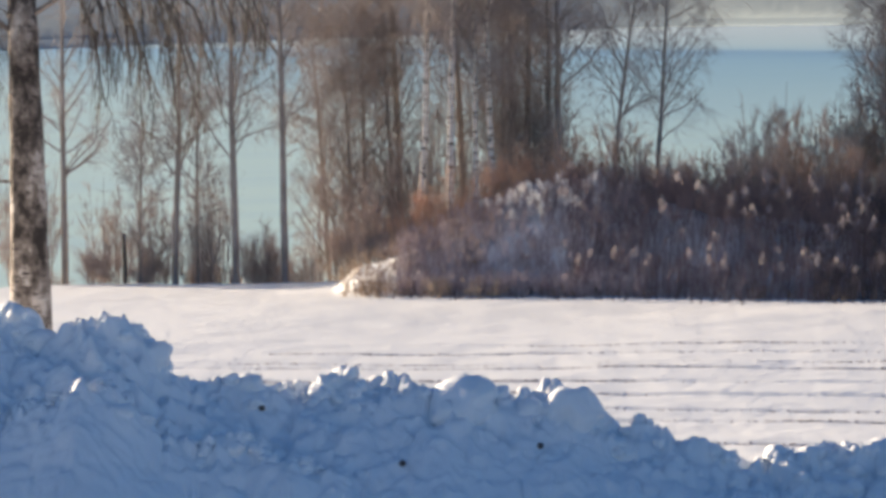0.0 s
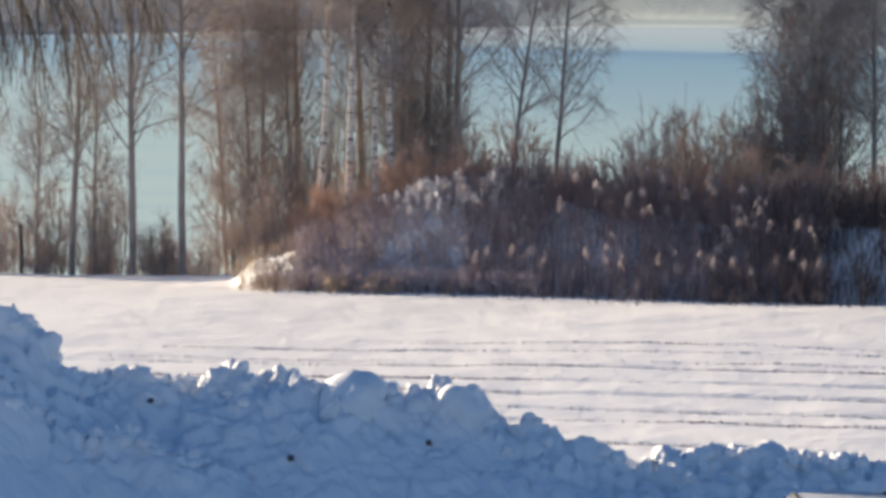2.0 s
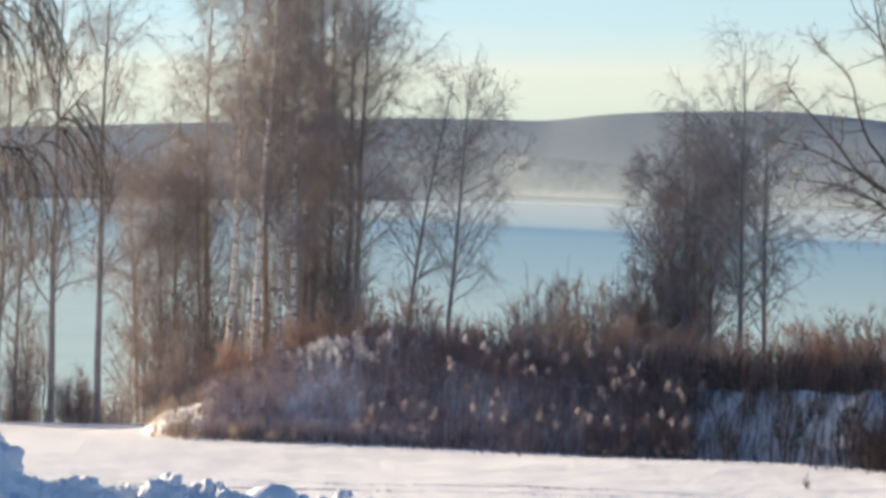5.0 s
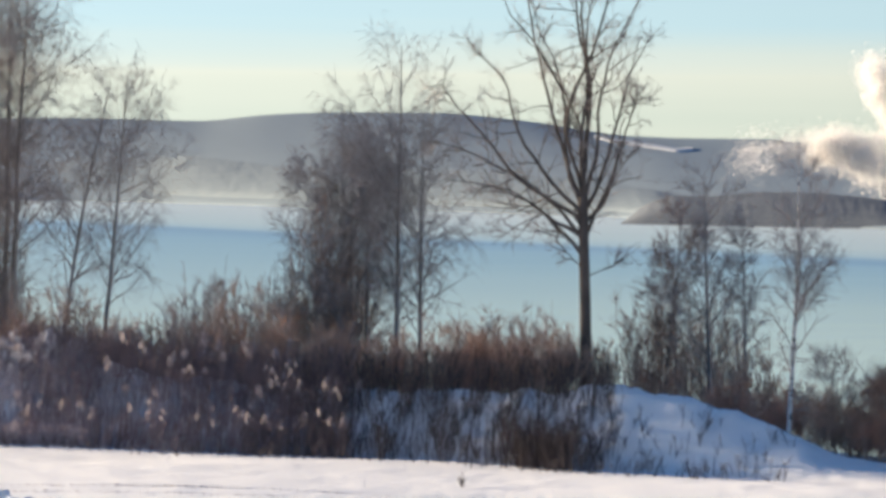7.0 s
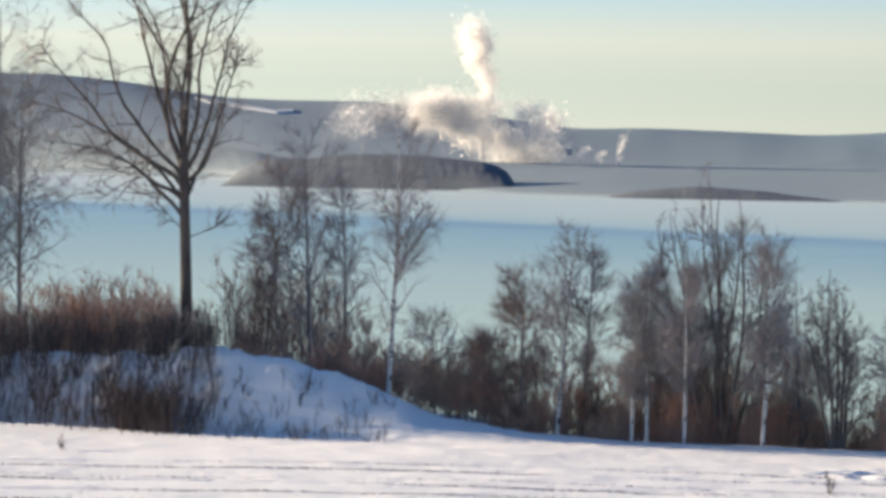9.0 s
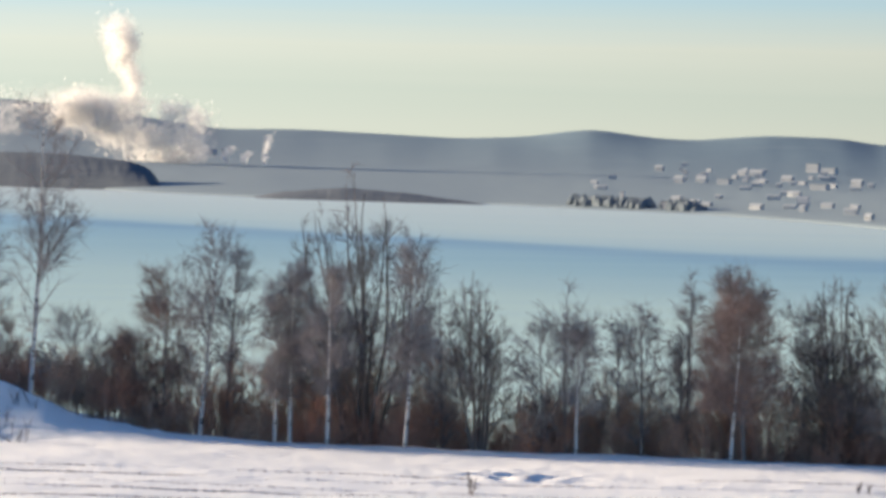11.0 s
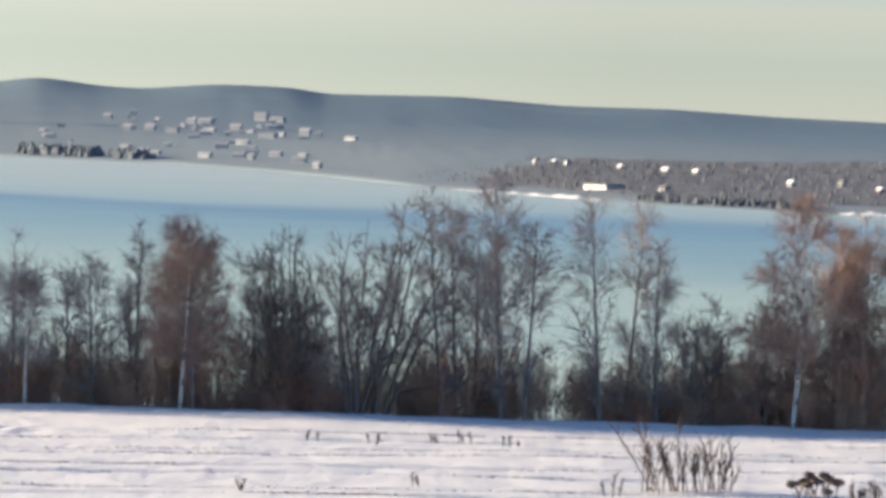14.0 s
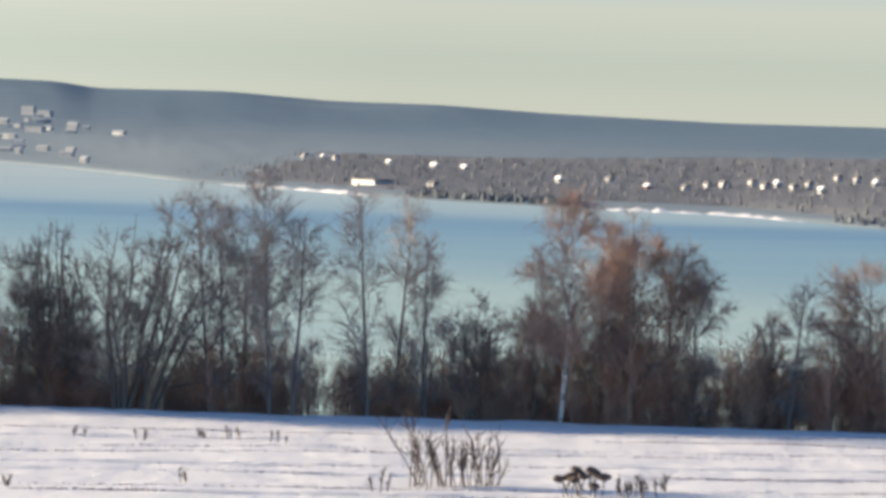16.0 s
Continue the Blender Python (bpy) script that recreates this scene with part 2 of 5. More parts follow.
def ground_z(x, y):
    x, y = np.asarray(x, float), np.asarray(y, float)
    d, az = np.hypot(x, y), np.degrees(np.arctan2(x, y))
    edge = np.interp(az, EDGE[:, 0], EDGE[:, 1]) + 0.5 * waves(x, y, 3, 14, 3)
    flat = -0.0197 * (np.maximum(d, 20) - 46)
    z = flat + 0.05 * waves(x, y, 4, 22, 3) + 0.018 * waves(x, y, 5, 3.0, 4)
    # long shallow ruts along the field
    s = y + 0.35 * x + 0.6 * waves(x, y, 8, 60, 2)
    for at, w, depth in ((74.6, 0.16, 0.07), (79.2, 0.18, 0.09), (81.3, 0.16, 0.06), (84.9, 0.18, 0.10), (87.8, 0.18, 0.09), (91.3, 0.16, 0.08), (92.8, 0.15, 0.05), (95.9, 0.16, 0.07), (98.4, 0.16, 0.06)):
        q = (s - at - 0.25 * waves(x, y, int(at), 25, 2)) / w
        z = z - depth * np.exp(-q * q) * (0.45 + 0.55 * waves(x, y, int(at) + 50, 16, 3)) + 0.35 * depth * np.exp(-(q - 1.6) ** 2)
    # trodden patch at the edge of the field
    patch = np.exp(-(((x - 28.9) / 1.6) ** 2 + ((y - 88.8) / 2.2) ** 2))
    z = z + patch * 0.10 * waves(x, y, 14, 1.1, 3)
    dc, h = np.interp(az, MOUND[:, 0], MOUND[:, 1]) - 0.9, np.interp(az, MOUND[:, 0], MOUND[:, 2])
    u = d - dc
    prof = np.where(u < 0, np.clip(1 + u / 2.5, 0, 1) ** 0.8, 1 - smooth01(u / 7.0) * 0.6)
    z = z + h * prof * (1 + 0.07 * waves(x, y, 11, 2.5, 4)) + np.where(h > 0.2, 0.05 * prof * waves(x, y, 12, 0.9, 3), 0)
    drop = np.maximum(d - edge - np.where(h > 0.3, 6, 0), 0)
    z = z - 0.30 * drop
    return np.maximum(z, np.minimum(-24.5 - 0.0004 * d, flat))


def build_ground():
    azs = np.concatenate([np.arange(-180, -12, 4.0), np.arange(-12, 40, 0.1), np.arange(40, 180.1, 4.0)])
    ds = np.concatenate([[0.0, 8, 16, 24, 30, 36, 40, 44, 48], np.arange(50, 74, 1.0), np.arange(74, 99, 0.16), np.arange(99, 132, 0.33), np.arange(132, 142, 0.8), np.arange(142, 260, 6), [300, 400, 700, 1500, 3000, 4990]])
    a, d = np.meshgrid(np.radians(azs), ds)
    x, y = d * np.sin(a), d * np.cos(a)
    v = np.stack([x, y, ground_z(x, y)], -1).reshape(-1, 3)
    ob = new("ground", mesh_from("ground", v, grid_faces(len(ds), len(azs))[:, ::-1], SNOW))
    tagged(ob, "snow-covered field with a low mound above a lake", "ground", kind="structure")


build_ground()


def build_lake():
    bm = bmesh.new()
    bmesh.ops.create_circle(bm, cap_ends=True, cap_tris=True, segments=96, radius=4990)
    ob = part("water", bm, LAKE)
    ob.location.z = LAKE_Z
    tagged(ob, "wide calm lake with sky reflections coloured in as pale and blue bands", "lake", kind="structure")


build_lake()

# ---- far shore ----
SHORE = np.array([(-60, 3850), (-1.3, 3850), (0, 3740), (2.7, 3290), (7.6, 2710), (8.1, 2580), (12, 2150), (14, 2030), (17.5, 1980), (19, 1890), (21, 1800), (23, 1615), (25, 1400), (28.5, 1232), (31.4, 1165), (33.7, 1140), (36.2, 1035), (45, 900), (60, 800)])
SKYLINE = np.array([(-60, 9), (-20, 10), (-6.7, 12.1), (-5.2, 13.1), (-1.3, 15.2), (0, 14.8), (1.05, 14.5), (1.9, 16.4), (2.8, 17.3), (4.9, 17.5), (6.2, 15.3), (7.5, 11.7), (8.5, 10.9), (9.95, 10.9), (11.5, 8.0), (13.2, 3.9), (14.4, 4.3), (15.7, 3.6),
                    (17, 2.8), (18.07, 3.7), (19.1, 6.3), (20.1, 4.1), (20.7, 3.7), (21.9, 5.5), (23.1, 5.1), (23.6, 3.5), (25.7, 3.7), (27.4, 1.8), (29.1, 1.7), (30.8, 0.2), (33.6, -1.2), (36.2, -1.1), (45, -2), (60, -2)])


def table(tab, soft=0.22):
    """A table by heading, with its corners rounded off."""
    return lambda a: sum(np.interp(a + o * soft, tab[:, 0], tab[:, 1]) * w for o, w in ((-1.5, 0.12), (-0.7, 0.23), (0, 0.30), (0.7, 0.23), (1.5, 0.12)))


shore_d, sky_e, sky_soft = table(SHORE), table(SKYLINE), table(SKYLINE, 2.2)


def land_z(az, d):
    """Height of the land behind the lake by heading and distance."""
    fd = shore_d(az)
    u = np.clip((d - fd) / (4700 - fd), 0, 1)
    low = (LAKE_Z - 7.5) / fd * 1000
    top = sky_soft(az) + (sky_e(az) - sky_soft(az)) * u ** 5
    e = low + (top - low) * u ** 0.8
    a, b = 7.5 + e * d / 1000, LAKE_Z + 0.6 + 9 * smooth01(u * 5)
    return 0.5 * (a + b + np.sqrt((a - b) ** 2 + 45 * np.minimum(1, u * 8)))


def hill(name, label, az0, az1, step, foot, crest, deep, mat, rows, rough, seed, jag=0.0):
    """A wooded rise: distance of its foot, crest angle (thousandths, by heading), depth to the crest."""
    azs = np.arange(az0, az1 + step / 2, step)
    u = np.linspace(0, 1, rows)[:, None]
    fd = foot(azs)
    d = fd + deep * u
    low = (LAKE_Z - 7.5) / fd * 1000
    e = low + (crest(azs) - low) * u ** 0.6
    x, y = d * np.sin(np.radians(azs)), d * np.cos(np.radians(azs))
    e = e + (rough * waves(x, y, seed, 320, 5, 0.6) + jag * waves(x, y, seed + 1, 22, 4, 0.7)) * np.minimum(1, 4 * u)
    z = 7.5 + e * d / 1000
    z[0] = LAKE_Z - 1
    back_d = fd + deep + 40
    back = np.stack([back_d * np.sin(np.radians(azs)), back_d * np.cos(np.radians(azs)), np.full_like(azs, LAKE_Z - 2)], -1)
    front = np.stack([x, y, z], -1)
    v = np.concatenate([front, front[-1:], back[None]]).reshape(-1, 3)
    f = np.concatenate([grid_faces(rows, len(azs)), grid_faces(2, len(azs)) + rows * len(azs)])
    ob = new(name, mesh_from(name, v, f[:, ::-1], mat))
    return tagged(ob, label, "hill", kind="structure")


def build_far_land():
    azs = np.arange(-60, 60.01, 0.1)
    u = np.linspace(0, 1, 60)[:, None] ** 1.5
    fd = shore_d(azs)
    d = fd + (4700 - fd) * u
    x, y = d * np.sin(np.radians(azs)), d * np.cos(np.radians(azs))
    z = land_z(azs[None], d) + (0.5 * waves(x, y, 21, 600, 3, 0.4) + 0.25 * waves(x, y, 22, 60, 4, 0.6)) * np.minimum(1, 12 * u) * (1 - 0.7 * u ** 6)
    z = np.maximum(z, LAKE_Z + 0.25)
    z[0] = LAKE_Z + 0.05
    back = np.stack([4780 * np.sin(np.radians(azs)), 4780 * np.cos(np.radians(azs)), np.full_like(azs, LAKE_Z - 2)], -1)
    front = np.stack([x, y, z], -1)
    v = np.concatenate([front, front[-1:], back[None]]).reshape(-1, 3)
    f = np.concatenate([grid_faces(60, len(azs)), grid_faces(2, len(azs)) + 60 * len(azs)])
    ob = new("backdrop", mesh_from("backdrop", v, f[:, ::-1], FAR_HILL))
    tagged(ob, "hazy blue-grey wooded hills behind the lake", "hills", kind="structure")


build_far_land()
RIDGE = np.array([(-14, -6), (-10, 2), (-4, 3), (0, 3.6), (0.8, 5.2), (1.8, 3.2), (2.8, 1.8), (5, 1.5), (7.3, -1), (9.0, -6), (10.5, -11)])
ISLE = np.array([(7.6, -13.3), (8.0, -7.5), (8.4, -5), (9, -5), (9.9, -3.6), (10.8, -3.8), (11.8, -5.4), (12.15, -7.5), (12.36, -13.6)])
POINT = np.array([(13.6, -15), (14.2, -13.0), (15.2, -11.5), (16.2, -12.6), (17.4, -15)])
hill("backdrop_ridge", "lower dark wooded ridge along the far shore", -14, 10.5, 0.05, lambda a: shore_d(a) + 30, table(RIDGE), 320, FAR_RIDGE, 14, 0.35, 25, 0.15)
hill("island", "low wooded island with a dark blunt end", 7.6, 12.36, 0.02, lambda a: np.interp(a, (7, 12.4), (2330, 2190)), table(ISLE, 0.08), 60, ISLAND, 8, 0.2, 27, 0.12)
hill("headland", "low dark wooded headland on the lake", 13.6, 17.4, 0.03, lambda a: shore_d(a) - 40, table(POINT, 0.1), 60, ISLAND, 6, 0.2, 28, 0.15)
WOODS = np.array([(23.2, -20), (24.5, -17), (26, -14), (27, -12.2), (29, -12.4), (31, -12), (33, -10.8), (36, -9.5), (46, -8)])


def wood_site(az, d):
    """Height of the wooded slope behind the near shore."""
    fd = shore_d(az) + 35
    low = (LAKE_Z - 7.5) / fd * 1000
    e = low + (table(WOODS)(az) - low) * np.clip((d - fd) / 420, 0, 1) ** 0.6
    return 7.5 + e * d / 1000


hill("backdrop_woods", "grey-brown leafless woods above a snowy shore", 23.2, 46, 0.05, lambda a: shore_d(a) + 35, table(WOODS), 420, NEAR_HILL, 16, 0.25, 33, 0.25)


def build_shore(name, az0, az1, wide):
    azs = np.arange(az0, az1, 0.05)
    u = np.linspace(0, 1, 5)[:, None]
    taper = np.minimum(1, np.minimum(azs - az0, az1 - azs) / 0.9)
    d = shore_d(azs) - 12 + (wide * u + 4 * waves(azs * 40, azs * 0, 35, 30, 3)) * taper
    z = LAKE_Z - 0.3 + np.array([[0.0], [0.45], [0.75], [0.95], [0.0]]) * taper * (1 + 0.5 * waves(azs * 40, azs * 0, 36, 18, 3))
    v = np.stack([d * np.sin(np.radians(azs)), d * np.cos(np.radians(azs)), z], -1).reshape(-1, 3)
    tagged(new(name, mesh_from(name, v, grid_faces(5, len(azs))[:, ::-1], SNOW)), "strip of snow along the far shore", "shore", kind="structure")


build_shore("shore_1", 25.4, 28.6, 22)
build_shore("shore_2", 31.4, 35.4, 28)


# ---- plants: growth helpers ----
def unit(v):
    return v / np.maximum(np.linalg.norm(v, axis=-1, keepdims=True), 1e-9)


def grow(r, start, way, length, n, up=0.0, wig=0.1):
    """n-piece curves from start along way; up bends them towards the sky (or down)."""
    p, d = start.copy(), unit(way)
    pts = [p.copy()]
    step = (length / n)[:, None]
    for _ in range(n):
        d = unit(d + np.array((0, 0, up / n)) + r.normal(0, wig, d.shape) / math.sqrt(n))
        p = p + d * step
        pts.append(p.copy())
    return np.stack(pts, 1)


def along(curves, idx, u):
    n = curves.shape[1] - 1
    f = np.clip(u * n, 0, n - 1e-6)
    i = f.astype(int)
    a, b = curves[idx, i], curves[idx, i + 1]
    return a + (b - a) * (f - i)[:, None], unit(b - a)


def spray(r, curves, per, u0, u1, lo, hi, length, n, up=0.0, wig=0.1, weight=None):
    """per side shoots from each curve between u0 and u1, leaning lo to hi degrees off it."""
    count = int(len(curves) * per)
    idx = np.repeat(np.arange(len(curves)), per) if weight is None else r.choice(len(curves), count, p=weight / weight.sum())
    u = r.uniform(u0, u1, count)
    p, d = along(curves, idx, u)
    side = unit(np.cross(d, unit(r.normal(size=d.shape))))
    ang = np.radians(r.uniform(lo, hi, count))[:, None]
    return grow(r, p, d * np.cos(ang) + side * np.sin(ang), length(u, idx) * r.uniform(0.65, 1.2, count), n, up, wig), u, idx


def tube(curves, r0, r1, sides):
    count, n = curves.shape[:2]
    r0, r1 = np.broadcast_to(r0, count), np.broadcast_to(r1, count)
    d = unit(curves[:, -1] - curves[:, 0])
    ref = np.where(np.abs(d[:, 2:]) > 0.8, np.array((1.0, 0, 0)), np.array((0, 0, 1.0)))
    a = unit(np.cross(d, ref))
    b = np.cross(d, a)
    ang = np.arange(sides) / sides * 2 * math.pi
    ring = a[:, None] * np.cos(ang)[None, :, None] + b[:, None] * np.sin(ang)[None, :, None]
    rad = r0[:, None] + (r1 - r0)[:, None] * np.linspace(0, 1, n)[None]
    v = (curves[:, :, None] + rad[:, :, None, None] * ring[:, None]).reshape(-1, 3)
    base = (np.arange(count)[:, None, None] * n + np.arange(n - 1)[None, :, None]) * sides
    k = np.arange(sides)[None, None]
    k2 = (k + 1) % sides
    f = np.stack([base + k, base + k2, base + sides + k2, base + sides + k], -1).reshape(-1, 4)
    return v, f


def joined(pieces):
    vs, fs, off = [], [], 0
    for v, f in pieces:
        vs.append(v)
        fs.append(f + off)
        off += len(v)
    return np.concatenate(vs), np.concatenate(fs)


SHRUB_BARK = simple("shrub_bark", (0.42, 0.285, 0.215), (0.60, 0.435, 0.34), 2.5, 0.85)
SHOOT = {
    "grey": simple("grey_shoot", (0.38, 0.305, 0.265), (0.58, 0.48, 0.42), 0.8),
    "brown": simple("brown_shoot", (0.48, 0.315, 0.23), (0.64, 0.455, 0.345), 0.8),
    "red": simple("red_shoot", (0.52, 0.29, 0.20), (0.68, 0.41, 0.30), 0.8),
}
GREY_BARK = simple("grey_bark", (0.19, 0.165, 0.15), (0.40, 0.355, 0.33), 2.5, 0.85, relief=0.02, stretch=(1, 1, 0.5))
LONE_BARK = simple("lone_bark", (0.05, 0.042, 0.038), (0.14, 0.115, 0.10), 4.0, 0.85, relief=0.02, stretch=(1, 1, 0.3))
seeds = iter(range(100, 4000))
LOOK = {"grey": "grey", "brown": "brown", "red": "reddish-brown", "dark": "dark"}


def tris(v, f):
    """Four-cornered faces as pairs of triangles."""
    return v, np.concatenate([f[:, [0, 1, 2]], f[:, [0, 2, 3]]])


def spikes(curves, radius):
    """Fine straight twigs that end in a point."""
    count = len(curves)
    base, tip = curves[:, 0], curves[:, -1]
    d = unit(tip - base)
    ref = np.where(np.abs(d[:, 2:]) > 0.8, np.array((1.0, 0, 0)), np.array((0, 0, 1.0)))
    a = unit(np.cross(d, ref))
    b = np.cross(d, a)
    ring = [base + radius * (a * math.cos(k) + b * math.sin(k)) for k in (0.0, 2.094, 4.189)]
    v = np.stack(ring + [tip], 1).reshape(-1, 3)
    i = np.arange(count)[:, None, None] * 4
    return v, (i + np.array([(0, 1, 3), (1, 2, 3), (2, 0, 3)])[None]).reshape(-1, 3)


def fine_crown(name, ob, limbs, limb_r, boughs, bough_r, twigs, twig_r, bark, twig_mat, label=""):
    """Limbs, boughs and twigs of one plant; the limbs wear the bark."""
    first = tris(*tube(limbs, limb_r, limb_r * 0.3, 4))
    v, f = joined([first, tris(*tube(boughs, bough_r, bough_r * 0.45, 3)), spikes(twigs, twig_r)])
    part(name, mesh_from(name, v, f, bark, False, twig_mat, len(first[1])), parent=ob, label=label)


def foot(x, y):
    return float(ground_z(x, y)) - 0.05


def plant_birch(x, y, height, lean=0.0, spread=1.2, twig="grey", white=False):
    """One slender stem; spread is half the width of its crown."""
    r = np.random.default_rng(next(seeds))
    ob = thing("birch_tree", "slender bare %s tree with %s" % ("white-barked birch" if white else LOOK[twig], "fine drooping twigs in winter"), "tree", "trees above the lake", at=(x, y, foot(x, y)))
    trunk = grow(r, np.zeros((1, 3)), np.array([[lean * 0.7, 0, height]]), np.array([height * 1.0]), 14, 0.0, 0.05)
    trunk[0] += np.linspace(0, 1, 15)[:, None] ** 1.2 * (np.array((lean, 0, height)) - trunk[0, -1])
    tall = height > 9.5
    low = 0.34 if white and tall else 0.22 if white else 0.12 if twig == "brown" or not tall else 0.24
    dense = {"red": 1.5, "brown": 1.2, "grey": 0.85, "dark": 1.0}[twig]

    def reach(u, i):
        v = (u - low) / (1 - low)
        return 0.25 + 2.15 * spread * np.clip(1.0 - v, 0, 1) ** 0.6 * (0.55 + 1.15 * v)
    limbs, u, _ = spray(r, trunk, int(20 + 2.4 * height), low, 0.98, 24, 66, reach, 6, 0.30, 0.26)
    long = np.linalg.norm(limbs[:, -1] - limbs[:, 0], axis=1)
    boughs, _, _ = spray(r, limbs, int(6 * dense + 2), 0.15, 0.97, 20, 60, lambda q, i: 0.25 + 0.55 * long[i] * (1.1 - q), 3, 0.15, 0.26, long)
    size = np.linalg.norm(boughs[:, -1] - boughs[:, 0], axis=1)
    droop = -0.9 if tall else -0.15
    twigs, _, _ = spray(r, boughs, int(7 * dense), 0.1, 1.0, 16, 60, lambda q, i: 0.24 + 0.45 * size[i], 1, droop, 0.24, size + 0.1)
    more, _, _ = spray(r, limbs, 9, 0.35, 1.0, 20, 60, lambda q, i: np.full(len(q), 0.42), 1, droop, 0.24, long)
    rad = 0.030 + 0.0062 * height
    v, f = tube(trunk, rad, rad * 0.14, 9)
    part("trunk", mesh_from("trunk", v, f, BIRCH if white else GREY_BARK), parent=ob)
    fine_crown("crown", ob, limbs, rad * 0.30 * (1.15 - u), boughs, 0.0080, np.concatenate([twigs, more]), 0.0068, GREY_BARK, TWIG[twig], "fine bare %s twigs" % LOOK[twig])
    return ob


def plant_multi(x, y, height, lean=0.0, spread=2.0, twig="dark"):
    """Several strong stems arching up and out of one foot."""
    r = np.random.default_rng(next(seeds))
    ob = thing("alder_clump", "broad many-stemmed bare %s tree fanning upwards" % LOOK[twig], "tree", "trees above the lake", at=(x, y, foot(x, y)))
    k = int(4 + 2.6 * spread)
    side = np.linspace(-1, 1, k) * r.uniform(0.85, 1.0, k)
    out = spread * 0.85 * side
    tip = np.stack([out + lean, r.uniform(-0.6, 0.6, k) * spread, height * (1 - 0.30 * side ** 2) * r.uniform(0.90, 1.0, k)], -1)
    base = np.stack([side * 0.22 * spread, r.uniform(-0.15, 0.15, k) * spread, np.zeros(k)], -1)
    s = np.linspace(0, 1, 13)[None, :, None]
    stems = grow(r, base, (tip - base) * np.array((0.55, 0.6, 1)), np.linalg.norm(tip - base, axis=1), 12, 0.05, 0.22)
    stems = stems + s ** 1.5 * (tip[:, None] - stems[:, -1:])
    thick = (0.030 + 0.0058 * height) * r.uniform(0.75, 1.15, k)
    for i in range(k):
        v, f = tube(stems[i:i + 1], thick[i], thick[i] * 0.12, 8)
        part("trunk", mesh_from("trunk", v, f, GREY_BARK if twig == "grey" else BARK), parent=ob)
    limbs, u, _ = spray(r, stems, 11, 0.20, 0.98, 22, 58, lambda q, i: 0.35 + 0.32 * height * (1.02 - q), 6, 0.30, 0.28)
    long = np.linalg.norm(limbs[:, -1] - limbs[:, 0], axis=1)
    boughs, _, _ = spray(r, limbs, 6, 0.15, 0.97, 22, 60, lambda q, i: 0.22 + 0.5 * long[i] * (1.1 - q), 3, 0.25, 0.26, long)
    size = np.linalg.norm(boughs[:, -1] - boughs[:, 0], axis=1)
    twigs, _, _ = spray(r, boughs, 6, 0.15, 1.0, 20, 60, lambda q, i: 0.20 + 0.40 * size[i], 1, 0.10, 0.2, size + 0.1)
    fine_crown("crown", ob, limbs, 0.026 * (1.25 - u), boughs, 0.0095, twigs, 0.0078, GREY_BARK if twig == "grey" else BARK, TWIG[twig], "fine bare %s twigs" % LOOK[twig])
    return ob


def plant_shrub(x, y, height, lean=0.0, spread=1.0, twig="brown"):
    """A rounded thicket of thin upright stems."""
    r = np.random.default_rng(next(seeds))
    ob = thing("bush", "bare %s bush of upright shoots in snow" % LOOK[twig], "bush", "bushes along the field edge", at=(x, y, foot(x, y)))
    k = int((9 + 8 * spread) * (1 + 0.10 * max(0.0, height - 3)))
    a, out = r.uniform(0, 6.28, k), np.sqrt(r.uniform(0, 1, k))
    h = height * (1.0 - 0.34 * out ** 2) * r.uniform(0.68, 1.02, k)
    base = np.stack([0.65 * spread * out * np.cos(a), 0.5 * spread * out * np.sin(a), np.full(k, -0.1)], -1)
    tip = np.stack([1.12 * spread * out * np.cos(a) + lean + r.normal(0, 0.03 * height, k), 0.8 * spread * out * np.sin(a), h], -1)
    s = np.linspace(0, 1, 7)[None, :, None]
    stems = grow(r, base, tip - base, np.linalg.norm(tip - base, axis=1), 6, 0.1, 0.18)
    stems = stems + s * (tip[:, None] - stems[:, -1:])
    limbs, _, _ = spray(r, stems, 6, 0.12, 0.95, 14, 46, lambda q, i: (0.25 + 0.26 * h[i]) * (1.15 - q), 2, 0.35, 0.24)
    long = np.linalg.norm(limbs[:, -1] - limbs[:, 0], axis=1)
    boughs, _, _ = spray(r, limbs, 3, 0.1, 1.0, 14, 52, lambda q, i: 0.25 + 0.40 * long[i], 1, 0.2, 0.2, long)
    twigs, _, _ = spray(r, np.concatenate([boughs, limbs[:, [0, 2]]]), 3, 0.1, 1.0, 14, 55, lambda q, i: np.full(len(q), 0.36), 1, 0.05, 0.22)
    first = [tris(*tube(stems, 0.008 + 0.0026 * height, 0.005, 4)), tris(*tube(limbs, 0.010, 0.006, 3))]
    v, f = joined(first + [spikes(boughs, 0.0095), spikes(twigs, 0.0082)])
    part("bush_crown", mesh_from("bush_crown", v, f, SHRUB_BARK if twig != "grey" else GREY_BARK, False, SHOOT[twig], sum(len(q[1]) for q in first)), parent=ob)
    return ob


